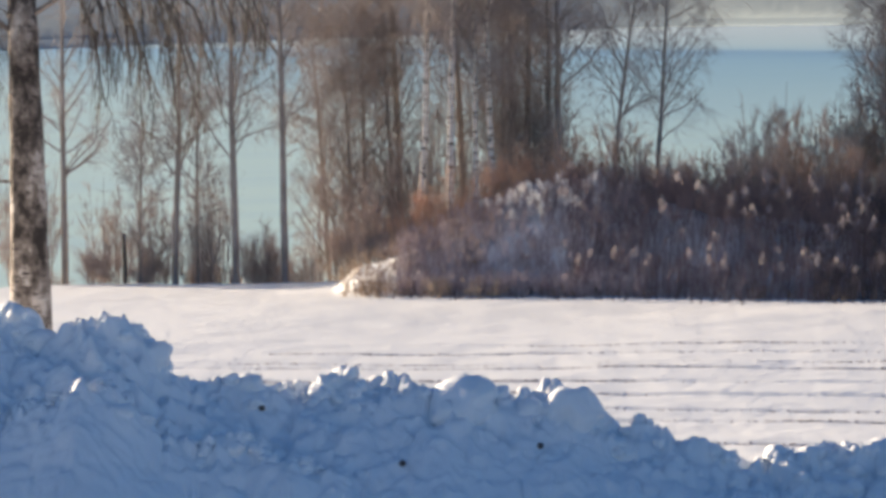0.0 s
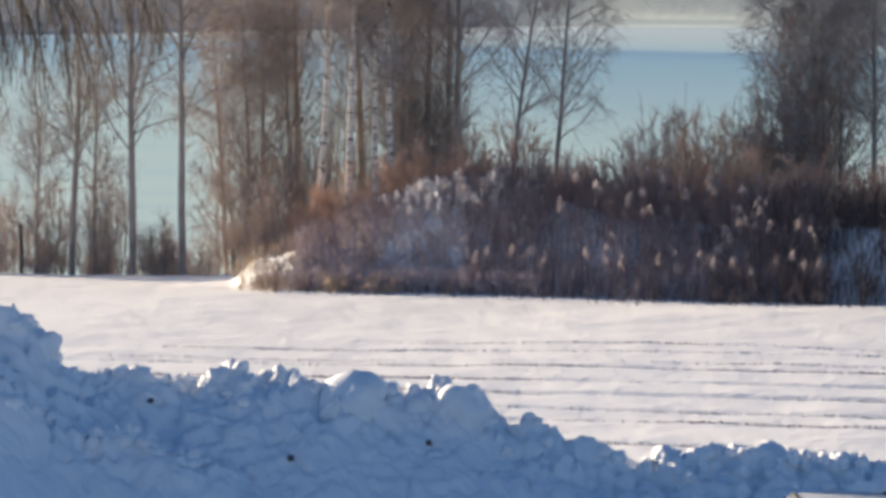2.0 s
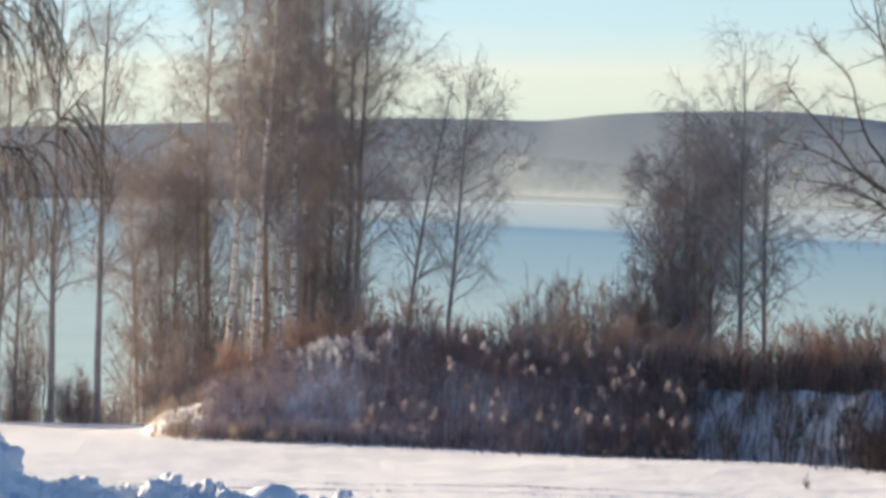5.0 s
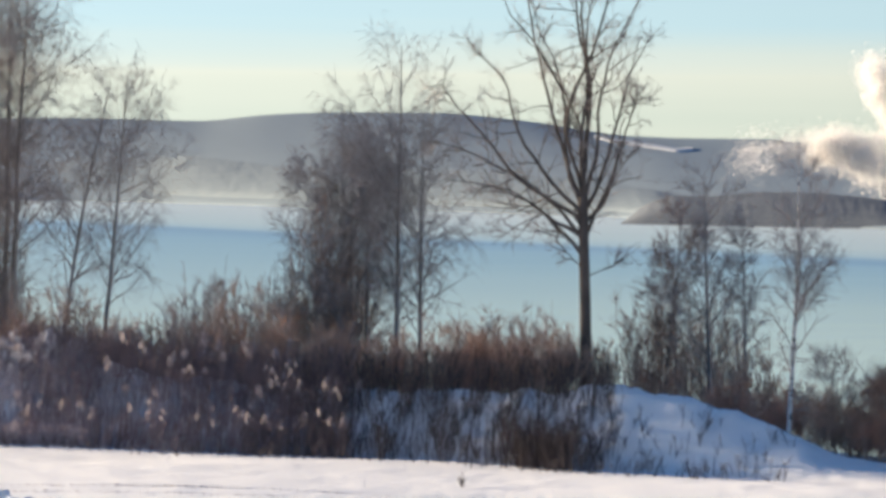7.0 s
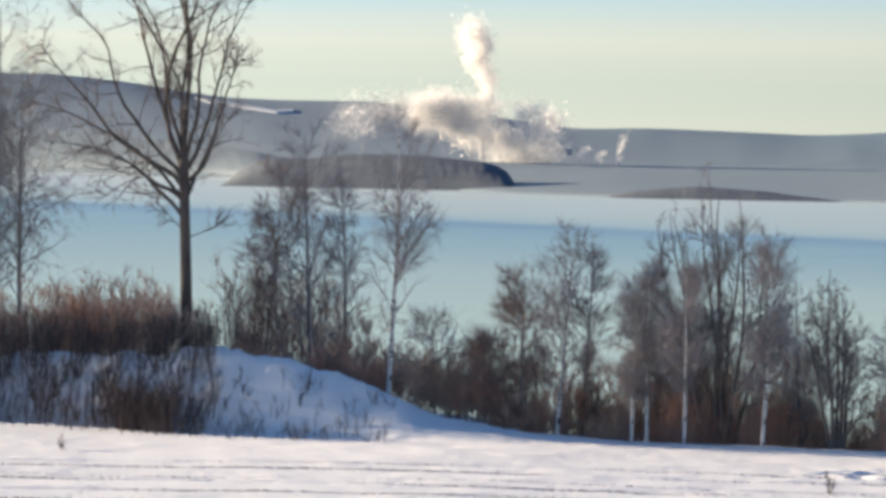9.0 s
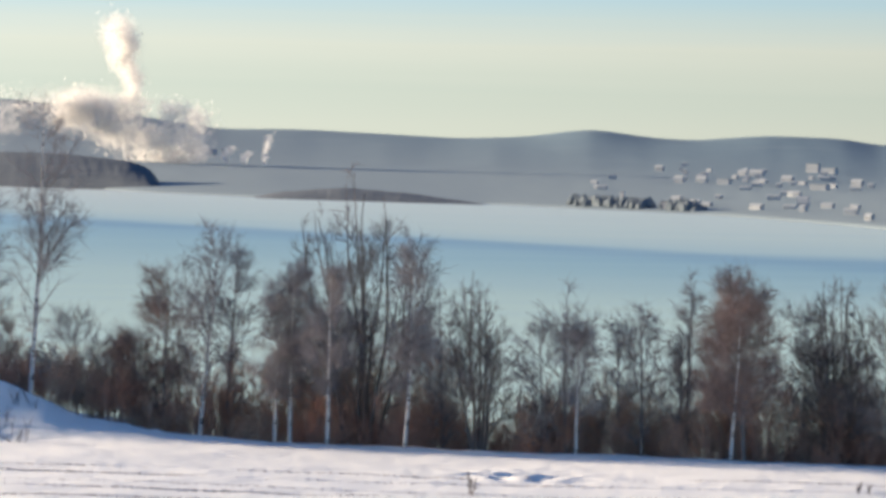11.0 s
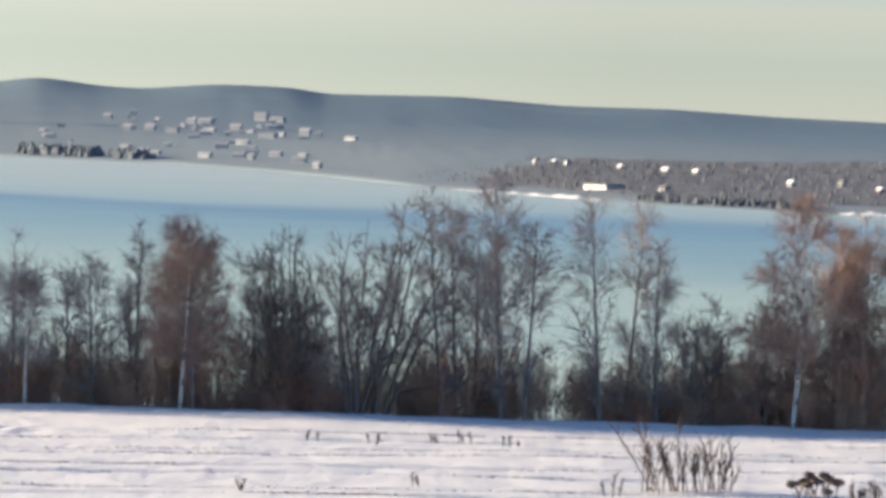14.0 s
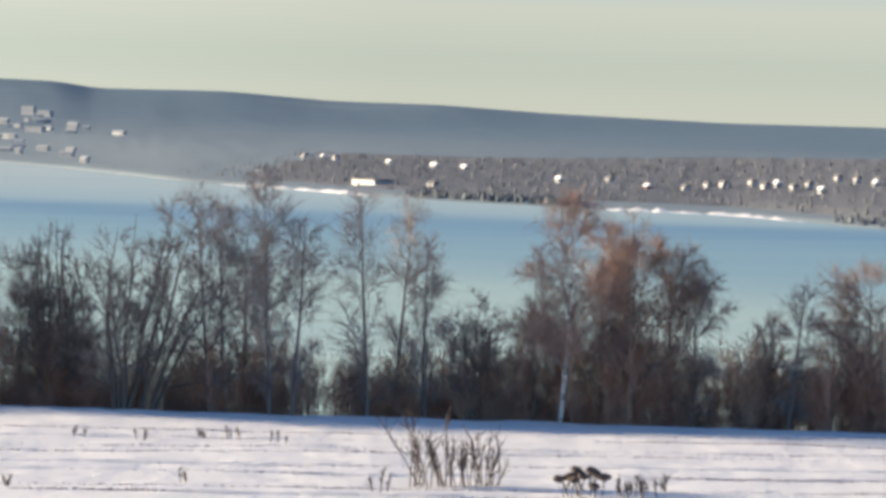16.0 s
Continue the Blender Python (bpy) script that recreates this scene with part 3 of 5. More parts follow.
def plant_lone_tree():
    """The tall bare tree on the mound: a clear trunk, then a fan of strong limbs."""
    x, y = 14.05, 112.6
    r = np.random.default_rng(5)
    ob = thing("lone_tree", "tall bare tree with fanning limbs on a snowy mound", "tree", at=(x, y, foot(x, y)))
    z0 = 0.9 - ob.location.z
    trunk = grow(r, np.array([[0, 0, -0.2]]), np.array([[-0.02, 0, 1.0]]), np.array([6.2 + z0]), 10, 0, 0.015)
    top = trunk[0, -1]
    goals = [(-4.7, 0.5, 1.7), (-4.6, -1, 3.5), (-3.6, 1.0, 4.9), (-3.0, -1.0, 6.6), (-1.9, 0.8, 7.9), (-0.9, -0.5, 9.6), (0.3, 0.3, 10.2), (1.3, -0.6, 9.2), (2.0, 0.6, 6.6), (1.6, -0.8, 3.4), (-1.5, 1.8, 6.2), (0.8, -1.7, 6.8), (-4.3, -0.6, 0.5), (-2.6, 0.7, 0.3), (2.1, 0.4, 5.0), (1.5, 0.3, 1.3)]
    start = np.array([along(trunk, np.array([0]), np.array([q]))[0][0] for q in (0.80, 0.86, 0.89, 0.93, 0.96, 0.99, 1.0, 1.0, 0.94, 0.84, 0.97, 1.0, 0.80, 0.72, 0.90, 0.78)])
    goal = top + np.array(goals)
    mains = grow(r, start, (goal - start) * np.array((0.55, 0.6, 1.0)) + np.array((0, 0, 1.0)), np.linalg.norm(goal - start, axis=1), 14, 0.0, 0.62)
    s = np.linspace(0, 1, 15)[None, :, None] ** 1.5
    mains = mains + s * (goal[:, None] - mains[:, -1:])
    low, _, _ = spray(r, trunk, 3, 0.55, 0.80, 45, 75, lambda q, i: np.full(len(q), 1.7), 6, 0.2, 0.25)
    limbs, u, _ = spray(r, mains, 12, 0.16, 0.98, 25, 68, lambda q, i: 0.5 + 1.9 * (1 - q), 7, 0.15, 0.42)
    limbs = np.concatenate([limbs, spray(r, low, 4, 0.3, 1.0, 25, 50, lambda q, i: np.full(len(q), 0.7), 7, 0.1, 0.3)[0]])
    shoots, _, _ = spray(r, limbs, 6, 0.2, 1.0, 25, 70, lambda q, i: np.full(len(q), 0.55), 3, 0.1, 0.35)
    twigs, _, _ = spray(r, shoots, 3, 0.2, 1.0, 20, 55, lambda q, i: np.full(len(q), 0.24), 2, 0.2, 0.25)
    v, f = tube(trunk, 0.20, 0.15, 12)
    part("trunk", mesh_from("trunk", v, f, LONE_BARK), parent=ob)
    for i in range(len(mains)):
        v, f = tube(mains[i:i + 1], 0.078, 0.012, 6)
        part("limb", mesh_from("limb", v, f, LONE_BARK), parent=ob)
    first = [tube(low, 0.022, 0.008, 4), tube(limbs, 0.021, 0.007, 4)]
    v, f = joined(first + [tube(shoots, 0.0085, 0.005, 3), tube(twigs, 0.006, 0.0035, 3)])
    part("crown", mesh_from("crown", v, f, LONE_BARK, False, TWIG["dark"], sum(len(q[1]) for q in first)), parent=ob)


def plant_yard_birch():
    """The old birch behind the snow bank, with a long drooping limb."""
    x, y = -10.52, 64.9
    r = np.random.default_rng(9)
    ob = thing("old_birch", "thick old birch with rough black and white bark", "tree", at=(x, y, foot(x, y) - 0.1))
    trunk = grow(r, np.zeros((1, 3)), np.array([[0.02, 0, 1.0]]), np.array([15.5]), 30, 0, 0.02)
    v, f = tube(trunk, 0.385, 0.08, 28)
    w = 0.02 * waves(v[:, 0] * 3 + v[:, 2] * 2, v[:, 1] * 3 - v[:, 2], 31, 0.8, 4)
    c = np.array((0.0, 0.0))
    v[:, :2] += unit(v[:, :2] - c) * w[:, None]
    part("trunk", mesh_from("trunk", v, f, OLD_BIRCH), parent=ob)
    start = along(trunk, np.zeros(9, int), np.array([0.52, 0.50, 0.36, 0.55, 0.6, 0.66, 0.72, 0.80, 0.88]))[0]
    goal = np.array([(3.5, -0.4, 9.2), (-2.6, 0.3, 9.0), (-1.3, -0.3, 5.55), (-3.0, 1.2, 10.2), (2.6, 1.2, 12.0), (-2.2, -1.4, 12.4), (2.0, -1.2, 13.6), (-1.6, 1.0, 14.5), (1.2, 0.4, 15.5)])
    mains = grow(r, start, goal - start + np.array((0, 0, 0.7)), np.linalg.norm(goal - start, axis=1), 10, 0, 0.14)
    mains = mains + np.linspace(0, 1, 11)[None, :, None] * (goal[:, None] - mains[:, -1:])
    mains[:2, :, 2] += 0.45 * np.sin(np.linspace(0, 1, 11) * 7.0)[None] * np.linspace(0.3, 1, 11)[None]
    for i in range(len(mains)):
        v, f = tube(mains[i:i + 1], 0.05 if i != 2 else 0.028, 0.018, 6)
        part("limb", mesh_from("limb", v, f, BARK), parent=ob)
    hang, _, _ = spray(r, np.delete(mains, 2, 0), 34, 0.15, 1.0, 30, 80, lambda q, i: np.full(len(q), 1.9), 7, -2.8, 0.28)
    shoots, _, _ = spray(r, hang, 8, 0.1, 1.0, 20, 60, lambda q, i: np.full(len(q), 0.7), 3, -1.8, 0.2)
    twigs, _, _ = spray(r, shoots, 3, 0.1, 1.0, 15, 45, lambda q, i: np.full(len(q), 0.34), 1, -0.9, 0.2)
    v, f = joined([tube(hang, 0.018, 0.008, 4), tube(shoots, 0.008, 0.004, 3), tube(twigs, 0.005, 0.003, 3)])
    part("crown", mesh_from("crown", v, f, LONE_BARK, False), parent=ob, label="dark hanging twigs")


def old_birch_material():
    m, nt, b = material("old_birch_bark", 0.8, 0.2)
    plates = noise_tex(nt, 2.2, 6, 0.7, (1, 1, 0.7))
    bands = noise_tex(nt, 5.0, 4, 0.6, (1, 1, 3.5))
    c = ramp(nt, plates, [(0.42, (0.04, 0.032, 0.028)), (0.52, (0.22, 0.18, 0.155)), (0.62, (0.52, 0.46, 0.42))])
    c = mix(nt, ramp(nt, bands, [(0.36, (1, 1, 1)), (0.44, (0, 0, 0))]), c, (0.07, 0.055, 0.05))
    nt.links.new(c, b.inputs["Base Color"])
    bump(nt, b, plates, 0.8, 0.05)
    return m


OLD_BIRCH = old_birch_material()
plant_yard_birch()
plant_lone_tree()
plant_birch(-19.4, 134.4, 6.6, lean=0.32, spread=0.8, twig="grey")
plant_birch(-18.1, 133.9, 15.5, lean=0.73, spread=1.5, twig="grey")
plant_birch(-17.3, 134.1, 8.8, lean=0.37, spread=0.9, twig="grey")
plant_birch(-15.8, 132.5, 17.3, lean=0.52, spread=1.8, twig="grey")
plant_birch(-14.0, 131.8, 17.2, lean=0.53, spread=1.8, twig="grey")
plant_shrub(-16.8, 134.3, 5.4, lean=0.05, spread=1.0, twig="grey")
plant_shrub(-20.9, 136.8, 4.6, lean=0.04, spread=1.0, twig="grey")
plant_shrub(-19.0, 135.2, 4.6, lean=0.24, spread=0.9, twig="grey")
plant_shrub(-15.0, 133.6, 3.0, lean=0.02, spread=0.8, twig="grey")
plant_birch(-22.4, 136.3, 16.8, lean=0.57, spread=1.8, twig="grey")
plant_shrub(-23.6, 136.3, 5.9, lean=0.07, spread=1.2, twig="grey")
plant_birch(-12.0, 135.0, 10.1, lean=-0.11, spread=1.6, twig="brown")
plant_birch(-12.8, 135.5, 12.1, lean=-0.46, spread=1.5, twig="brown")
plant_birch(-11.6, 135.9, 11.7, lean=0.27, spread=1.4, twig="brown")
plant_birch(-10.5, 135.3, 10.1, lean=-0.15, spread=1.4, twig="brown")
plant_birch(-9.4, 131.8, 18.3, lean=0.88, spread=1.9, twig="brown", white=True)
plant_birch(-8.3, 130.7, 19.1, lean=1.21, spread=2.0, twig="brown", white=True)
plant_birch(-7.4, 131.6, 13.3, lean=0.10, spread=1.4, twig="brown", white=True)
plant_birch(-6.9, 131.8, 16.1, lean=0.41, spread=1.7, twig="brown", white=True)
plant_birch(-5.9, 134.7, 18.1, lean=0.33, spread=2.0, twig="brown")
plant_birch(-5.0, 134.1, 16.0, lean=0.23, spread=1.7, twig="grey")
plant_birch(-6.8, 136.1, 14.7, lean=0.46, spread=1.8, twig="brown")
plant_shrub(-6.5, 134.6, 9.8, lean=0.1, spread=1.1, twig="grey")
plant_shrub(-5.4, 134.9, 9.3, lean=0.1, spread=1.0, twig="grey")
plant_shrub(-4.8, 134.2, 6.8, spread=0.9, twig="grey")
plant_shrub(-8.6, 135.6, 8.0, spread=1.1, twig="grey")
plant_shrub(-12.6, 134.6, 6.8, spread=1.0, twig="grey")
plant_shrub(-11.0, 134.3, 6.4, spread=1.1, twig="grey")
plant_shrub(-9.9, 134.0, 5.2, spread=1.0, twig="grey")
plant_shrub(5.9, 124.3, 8.0, spread=0.8, twig="brown")
plant_shrub(7.3, 124.2, 8.2, spread=0.8, twig="brown")
plant_birch(-3.0, 130.9, 11.5, lean=1.93, spread=1.7, twig="grey")
plant_birch(-1.4, 129.9, 11.8, lean=0.95, spread=1.8, twig="grey")
plant_birch(-4.7, 133.5, 16.7, lean=0.64, spread=2.2, twig="grey")
plant_birch(-6.4, 135.4, 19.2, lean=0.33, spread=2.3, twig="brown")
plant_birch(-8.1, 135.9, 17.9, lean=0.13, spread=2.0, twig="grey")
plant_birch(-10.3, 136.1, 16.3, lean=0.14, spread=1.8, twig="grey")
plant_shrub(1.9, 125.3, 5.3, lean=0.08, spread=1.2, twig="grey")
plant_shrub(3.2, 125.0, 5.7, lean=0.07, spread=1.3, twig="grey")
plant_shrub(4.3, 124.3, 5.7, lean=0.07, spread=1.3, twig="grey")
plant_shrub(5.0, 123.8, 5.0, lean=-0.02, spread=1.1, twig="brown")
plant_birch(6.2, 124.5, 8.2, lean=-0.16, spread=1.7, twig="brown")
plant_birch(7.3, 123.8, 9.7, lean=0.07, spread=1.9, twig="brown")
plant_shrub(11.6, 118.0, 4.1, lean=-0.04, spread=1.6, twig="brown")
plant_shrub(12.6, 117.1, 4.3, lean=0.05, spread=1.6, twig="brown")
plant_shrub(10.7, 118.6, 3.7, lean=-0.13, spread=1.3, twig="brown")
plant_birch(6.9, 123.6, 10.4, lean=0.01, spread=1.7, twig="grey")
plant_shrub(6.5, 123.8, 8.4, lean=-0.17, spread=1.0, twig="red")
plant_birch(7.8, 124.0, 10.1, lean=0.11, spread=1.9, twig="brown")
plant_birch(8.7, 122.2, 12.6, lean=0.12, spread=2.1, twig="grey")
plant_birch(9.6, 122.6, 10.4, lean=0.01, spread=1.7, twig="grey")
plant_shrub(16.4, 117.4, 4.6, spread=1.0, twig="brown")
plant_shrub(18.3, 116.4, 5.0, spread=1.1, twig="brown")
plant_birch(17.2, 117.9, 7.4, lean=0.58, spread=0.93, twig="red")
plant_birch(18.5, 115.7, 8.4, lean=-0.30, spread=1.14, twig="grey")
plant_shrub(17.4, 118.8, 5.4, lean=0.00, spread=1.32, twig="red")
plant_shrub(19.1, 117.4, 5.5, lean=0.00, spread=1.02, twig="brown")
plant_birch(19.8, 116.8, 7.5, lean=-0.16, spread=0.56, twig="grey")
plant_birch(19.7, 108.3, 8.9, lean=0.25, spread=1.00, twig="grey", white=True)
plant_shrub(19.6, 113.6, 3.7, lean=0.00, spread=0.81, twig="brown")
plant_shrub(21.4, 109.6, 2.4, lean=0.00, spread=0.70, twig="brown")
plant_shrub(22.1, 109.0, 2.2, lean=0.00, spread=0.61, twig="brown")
plant_birch(21.4, 109.6, 2.8, lean=-0.14, spread=0.79, twig="grey")
plant_shrub(22.1, 109.0, 2.3, lean=0.00, spread=0.70, twig="brown")
plant_birch(22.9, 108.2, 3.5, lean=-0.06, spread=0.55, twig="red")
plant_birch(23.7, 107.6, 5.5, lean=0.09, spread=0.78, twig="red")
plant_shrub(23.5, 108.9, 4.0, lean=0.00, spread=0.87, twig="red")
plant_shrub(24.2, 108.3, 4.3, lean=0.00, spread=0.70, twig="red")
plant_birch(24.2, 104.9, 6.2, lean=0.45, spread=0.93, twig="grey", white=True)
plant_birch(25.3, 106.4, 6.2, lean=0.33, spread=0.51, twig="grey")
plant_multi(28.9, 103.8, 9.2, lean=-0.51, spread=1.99, twig="dark")
plant_multi(28.7, 106.1, 8.3, lean=-0.82, spread=1.03, twig="dark")
plant_birch(30.6, 105.0, 7.5, lean=0.14, spread=0.86, twig="grey")
plant_birch(27.1, 101.0, 5.1, lean=-0.01, spread=0.36, twig="brown", white=True)
plant_birch(29.1, 99.8, 5.5, lean=0.09, spread=0.36, twig="brown", white=True)
plant_birch(26.0, 102.9, 5.2, lean=0.07, spread=0.37, twig="brown", white=True)
plant_birch(26.4, 102.6, 5.3, lean=0.05, spread=0.37, twig="brown", white=True)
plant_shrub(26.8, 105.3, 4.7, lean=0.00, spread=0.71, twig="red")
plant_shrub(27.7, 105.7, 5.7, lean=0.00, spread=0.94, twig="red")
plant_shrub(28.5, 105.1, 5.0, lean=0.00, spread=0.94, twig="brown")
plant_shrub(29.4, 104.6, 4.8, lean=0.00, spread=0.94, twig="brown")
plant_shrub(30.5, 104.0, 5.4, lean=0.00, spread=0.85, twig="red")
plant_shrub(31.2, 103.5, 5.1, lean=0.00, spread=0.76, twig="red")
plant_multi(31.7, 100.9, 6.0, lean=-0.21, spread=0.86, twig="dark")
plant_birch(31.1, 102.5, 5.6, lean=-0.25, spread=0.50, twig="grey")
plant_birch(33.9, 99.5, 5.1, lean=-0.08, spread=0.74, twig="grey")
plant_birch(33.3, 99.9, 4.0, lean=-0.13, spread=0.58, twig="grey")
plant_shrub(33.4, 101.0, 3.4, lean=0.00, spread=0.67, twig="brown")
plant_shrub(34.3, 100.3, 3.6, lean=0.00, spread=0.75, twig="red")
plant_birch(33.5, 97.4, 3.5, lean=-0.00, spread=0.29, twig="grey", white=True)
plant_shrub(35.0, 99.9, 3.5, lean=0.00, spread=0.66, twig="brown")
plant_birch(35.8, 98.2, 4.6, lean=-0.15, spread=0.49, twig="grey")
plant_birch(35.6, 99.5, 4.3, lean=-0.13, spread=0.36, twig="grey")
plant_shrub(36.0, 99.2, 3.4, lean=0.00, spread=0.74, twig="brown")
plant_birch(36.7, 97.5, 4.0, lean=-0.05, spread=0.36, twig="grey")
plant_shrub(36.7, 98.7, 3.3, lean=0.00, spread=0.66, twig="brown")
plant_birch(36.9, 97.4, 5.6, lean=0.09, spread=0.23, twig="grey")
plant_birch(38.2, 97.7, 6.5, lean=-0.01, spread=0.20, twig="grey")
plant_birch(37.1, 94.5, 4.5, lean=0.24, spread=0.64, twig="red", white=True)
plant_birch(37.9, 95.5, 5.2, lean=-0.24, spread=0.80, twig="red")
plant_shrub(37.8, 96.7, 4.8, lean=0.00, spread=0.81, twig="red")
plant_shrub(38.6, 96.2, 4.7, lean=0.00, spread=0.81, twig="red")
plant_shrub(38.5, 97.4, 4.8, lean=0.00, spread=1.15, twig="red")
plant_birch(40.1, 96.4, 5.1, lean=-0.07, spread=0.57, twig="grey")
plant_multi(40.7, 96.0, 6.7, lean=0.05, spread=0.90, twig="dark")
plant_shrub(40.4, 96.2, 3.8, lean=0.00, spread=0.82, twig="brown")
plant_shrub(41.2, 95.7, 4.0, lean=0.00, spread=0.82, twig="red")
plant_multi(42.2, 93.1, 6.6, lean=0.64, spread=2.40, twig="dark")
plant_multi(41.3, 95.5, 6.4, lean=-0.55, spread=0.90, twig="dark")
plant_birch(44.3, 92.4, 6.6, lean=-0.59, spread=0.77, twig="grey")
plant_birch(45.1, 93.2, 6.3, lean=-0.31, spread=0.65, twig="grey")
plant_birch(45.6, 91.2, 6.9, lean=-0.41, spread=0.64, twig="brown")
plant_birch(45.7, 92.9, 6.1, lean=-0.14, spread=0.57, twig="grey")
plant_birch(45.9, 90.5, 5.9, lean=0.28, spread=0.35, twig="grey")
plant_shrub(40.2, 96.3, 3.9, lean=0.00, spread=0.98, twig="brown")
plant_shrub(41.1, 95.7, 4.0, lean=0.00, spread=0.90, twig="brown")
plant_shrub(42.1, 95.0, 3.5, lean=0.00, spread=0.90, twig="brown")
plant_shrub(43.5, 93.9, 3.5, lean=0.00, spread=0.97, twig="brown")
plant_shrub(44.6, 93.4, 3.6, lean=0.00, spread=0.89, twig="brown")
plant_shrub(45.6, 92.9, 4.1, lean=0.00, spread=0.81, twig="red")
plant_shrub(46.3, 92.6, 4.1, lean=0.00, spread=0.57, twig="red")
plant_birch(48.3, 90.4, 6.8, lean=-0.41, spread=0.61, twig="grey")
plant_birch(49.3, 91.0, 6.9, lean=0.61, spread=0.52, twig="grey")
plant_birch(49.7, 89.6, 5.5, lean=-0.06, spread=0.51, twig="grey")
plant_multi(50.9, 89.0, 4.3, lean=0.17, spread=0.77, twig="dark")
plant_shrub(48.7, 91.3, 3.5, lean=0.00, spread=0.73, twig="brown")
plant_shrub(49.6, 90.8, 3.6, lean=0.00, spread=0.73, twig="brown")
plant_shrub(50.6, 90.3, 3.7, lean=0.00, spread=0.73, twig="brown")
plant_shrub(51.1, 88.9, 3.3, lean=0.00, spread=0.72, twig="brown")
plant_shrub(51.5, 88.6, 2.2, lean=0.00, spread=0.48, twig="brown")
plant_birch(51.9, 85.8, 5.8, lean=0.26, spread=0.97, twig="red", white=True)
plant_birch(55.2, 87.6, 6.8, lean=0.07, spread=0.52, twig="grey")
plant_birch(52.4, 88.1, 4.6, lean=-0.03, spread=0.51, twig="red")
plant_birch(54.0, 87.1, 5.9, lean=-0.07, spread=0.77, twig="red")
plant_birch(54.6, 86.2, 5.3, lean=-0.14, spread=0.77, twig="red")
plant_birch(55.7, 86.1, 5.5, lean=-0.06, spread=0.67, twig="red")
plant_birch(56.2, 85.7, 4.8, lean=-0.01, spread=0.45, twig="brown")
plant_shrub(52.6, 88.0, 4.0, lean=0.00, spread=0.96, twig="red")
plant_shrub(53.6, 87.4, 4.9, lean=0.00, spread=1.12, twig="red")
plant_shrub(54.3, 86.4, 4.6, lean=0.00, spread=1.20, twig="red")
plant_shrub(55.5, 86.2, 4.8, lean=0.00, spread=1.12, twig="red")
plant_shrub(56.1, 85.8, 4.0, lean=0.00, spread=0.72, twig="brown")
plant_shrub(57.6, 84.8, 3.4, lean=0.00, spread=0.80, twig="brown")
plant_multi(58.4, 85.4, 4.0, lean=0.16, spread=0.57, twig="dark")
plant_birch(58.2, 83.8, 4.4, lean=0.43, spread=0.29, twig="grey")
plant_shrub(59.0, 85.1, 2.7, lean=0.00, spread=0.65, twig="brown")
plant_birch(60.3, 82.9, 4.9, lean=-0.04, spread=0.96, twig="red")
plant_shrub(59.8, 83.2, 3.9, lean=0.00, spread=1.12, twig="red")
plant_shrub(60.6, 82.7, 4.4, lean=0.00, spread=1.12, twig="red")
plant_birch(60.1, 84.3, 3.9, lean=-0.08, spread=0.65, twig="red")
plant_shrub(61.4, 82.1, 4.0, lean=0.00, spread=1.28, twig="red")


# shrubs behind the crest of the mound
def polar(az, d):
    return d * math.sin(radians(az)), d * math.cos(radians(az))


shrub_rng = random.Random(3)
az = -2.9
while az < 7.3:
    dc = float(np.interp(az, MOUND[:, 0], MOUND[:, 1]))
    tall = 1.45 if 1.0 < az < 2.5 else 1.2 if 4.4 < az < 6.6 else 1.0
    x, y = polar(az, dc + shrub_rng.uniform(0.5, 3.2))
    plant_shrub(x, y, shrub_rng.uniform(2.3, 2.9) * tall, spread=shrub_rng.uniform(0.9, 1.3), twig="brown" if shrub_rng.random() < 0.75 else "grey")
    az += shrub_rng.uniform(0.28, 0.42)

# undergrowth between the trees along the far edge of the field
az = 9.3
while az < 38:
    edge = float(np.interp(az, EDGE[:, 0], EDGE[:, 1]))
    x, y = polar(az, edge + shrub_rng.uniform(1.8, 4.6))
    thick = float(waves(np.array([x * 1.0]), np.array([y]), 77, 9.0, 2)[0])
    h = (2.5 + 1.2 * thick) * shrub_rng.uniform(0.8, 1.2) if az > 12 else shrub_rng.uniform(1.4, 2.2)
    plant_shrub(x, y, max(h, 1.2), spread=shrub_rng.uniform(0.8, 1.25), twig=shrub_rng.choice(("red", "red", "brown")))
    az += shrub_rng.uniform(0.30, 0.50)
az = -9.6
while az < -3.5:
    edge = float(np.interp(az, EDGE[:, 0], EDGE[:, 1]))
    x, y = polar(az, edge + shrub_rng.uniform(1.0, 4.0))
    plant_shrub(x, y, shrub_rng.uniform(1.0, 2.2) if az < -5.6 else shrub_rng.uniform(2.0, 3.4), spread=0.8, twig="grey" if az < -4.4 else "brown")
    az += shrub_rng.uniform(0.4, 0.8) if az < -5.6 else 0.3


# ---- dry reeds, stems and weeds ----
STRAW = simple("dry_reed", (0.15, 0.108, 0.115), (0.31, 0.24, 0.24), 1.2)
PLUME = simple("reed_plume", (0.33, 0.28, 0.28), (0.52, 0.46, 0.465), 1.5)
RIME = simple("rime", (0.70, 0.68, 0.68), (0.86, 0.84, 0.83), 2.0)
FROSTED = simple("frosted_grass", (0.36, 0.30, 0.315), (0.62, 0.55, 0.56), 1.0)
TAN = simple("tan_grass", (0.36, 0.27, 0.19), (0.58, 0.46, 0.35), 1.5)
STEM = simple("dark_stem", (0.055, 0.045, 0.045), (0.14, 0.11, 0.10), 1.2)


def stuff(name, label, category, pieces, mat):
    v, f = joined(pieces)
    return tagged(new(name, mesh_from(name, v, f, mat, False)), label, category, kind="stuff")


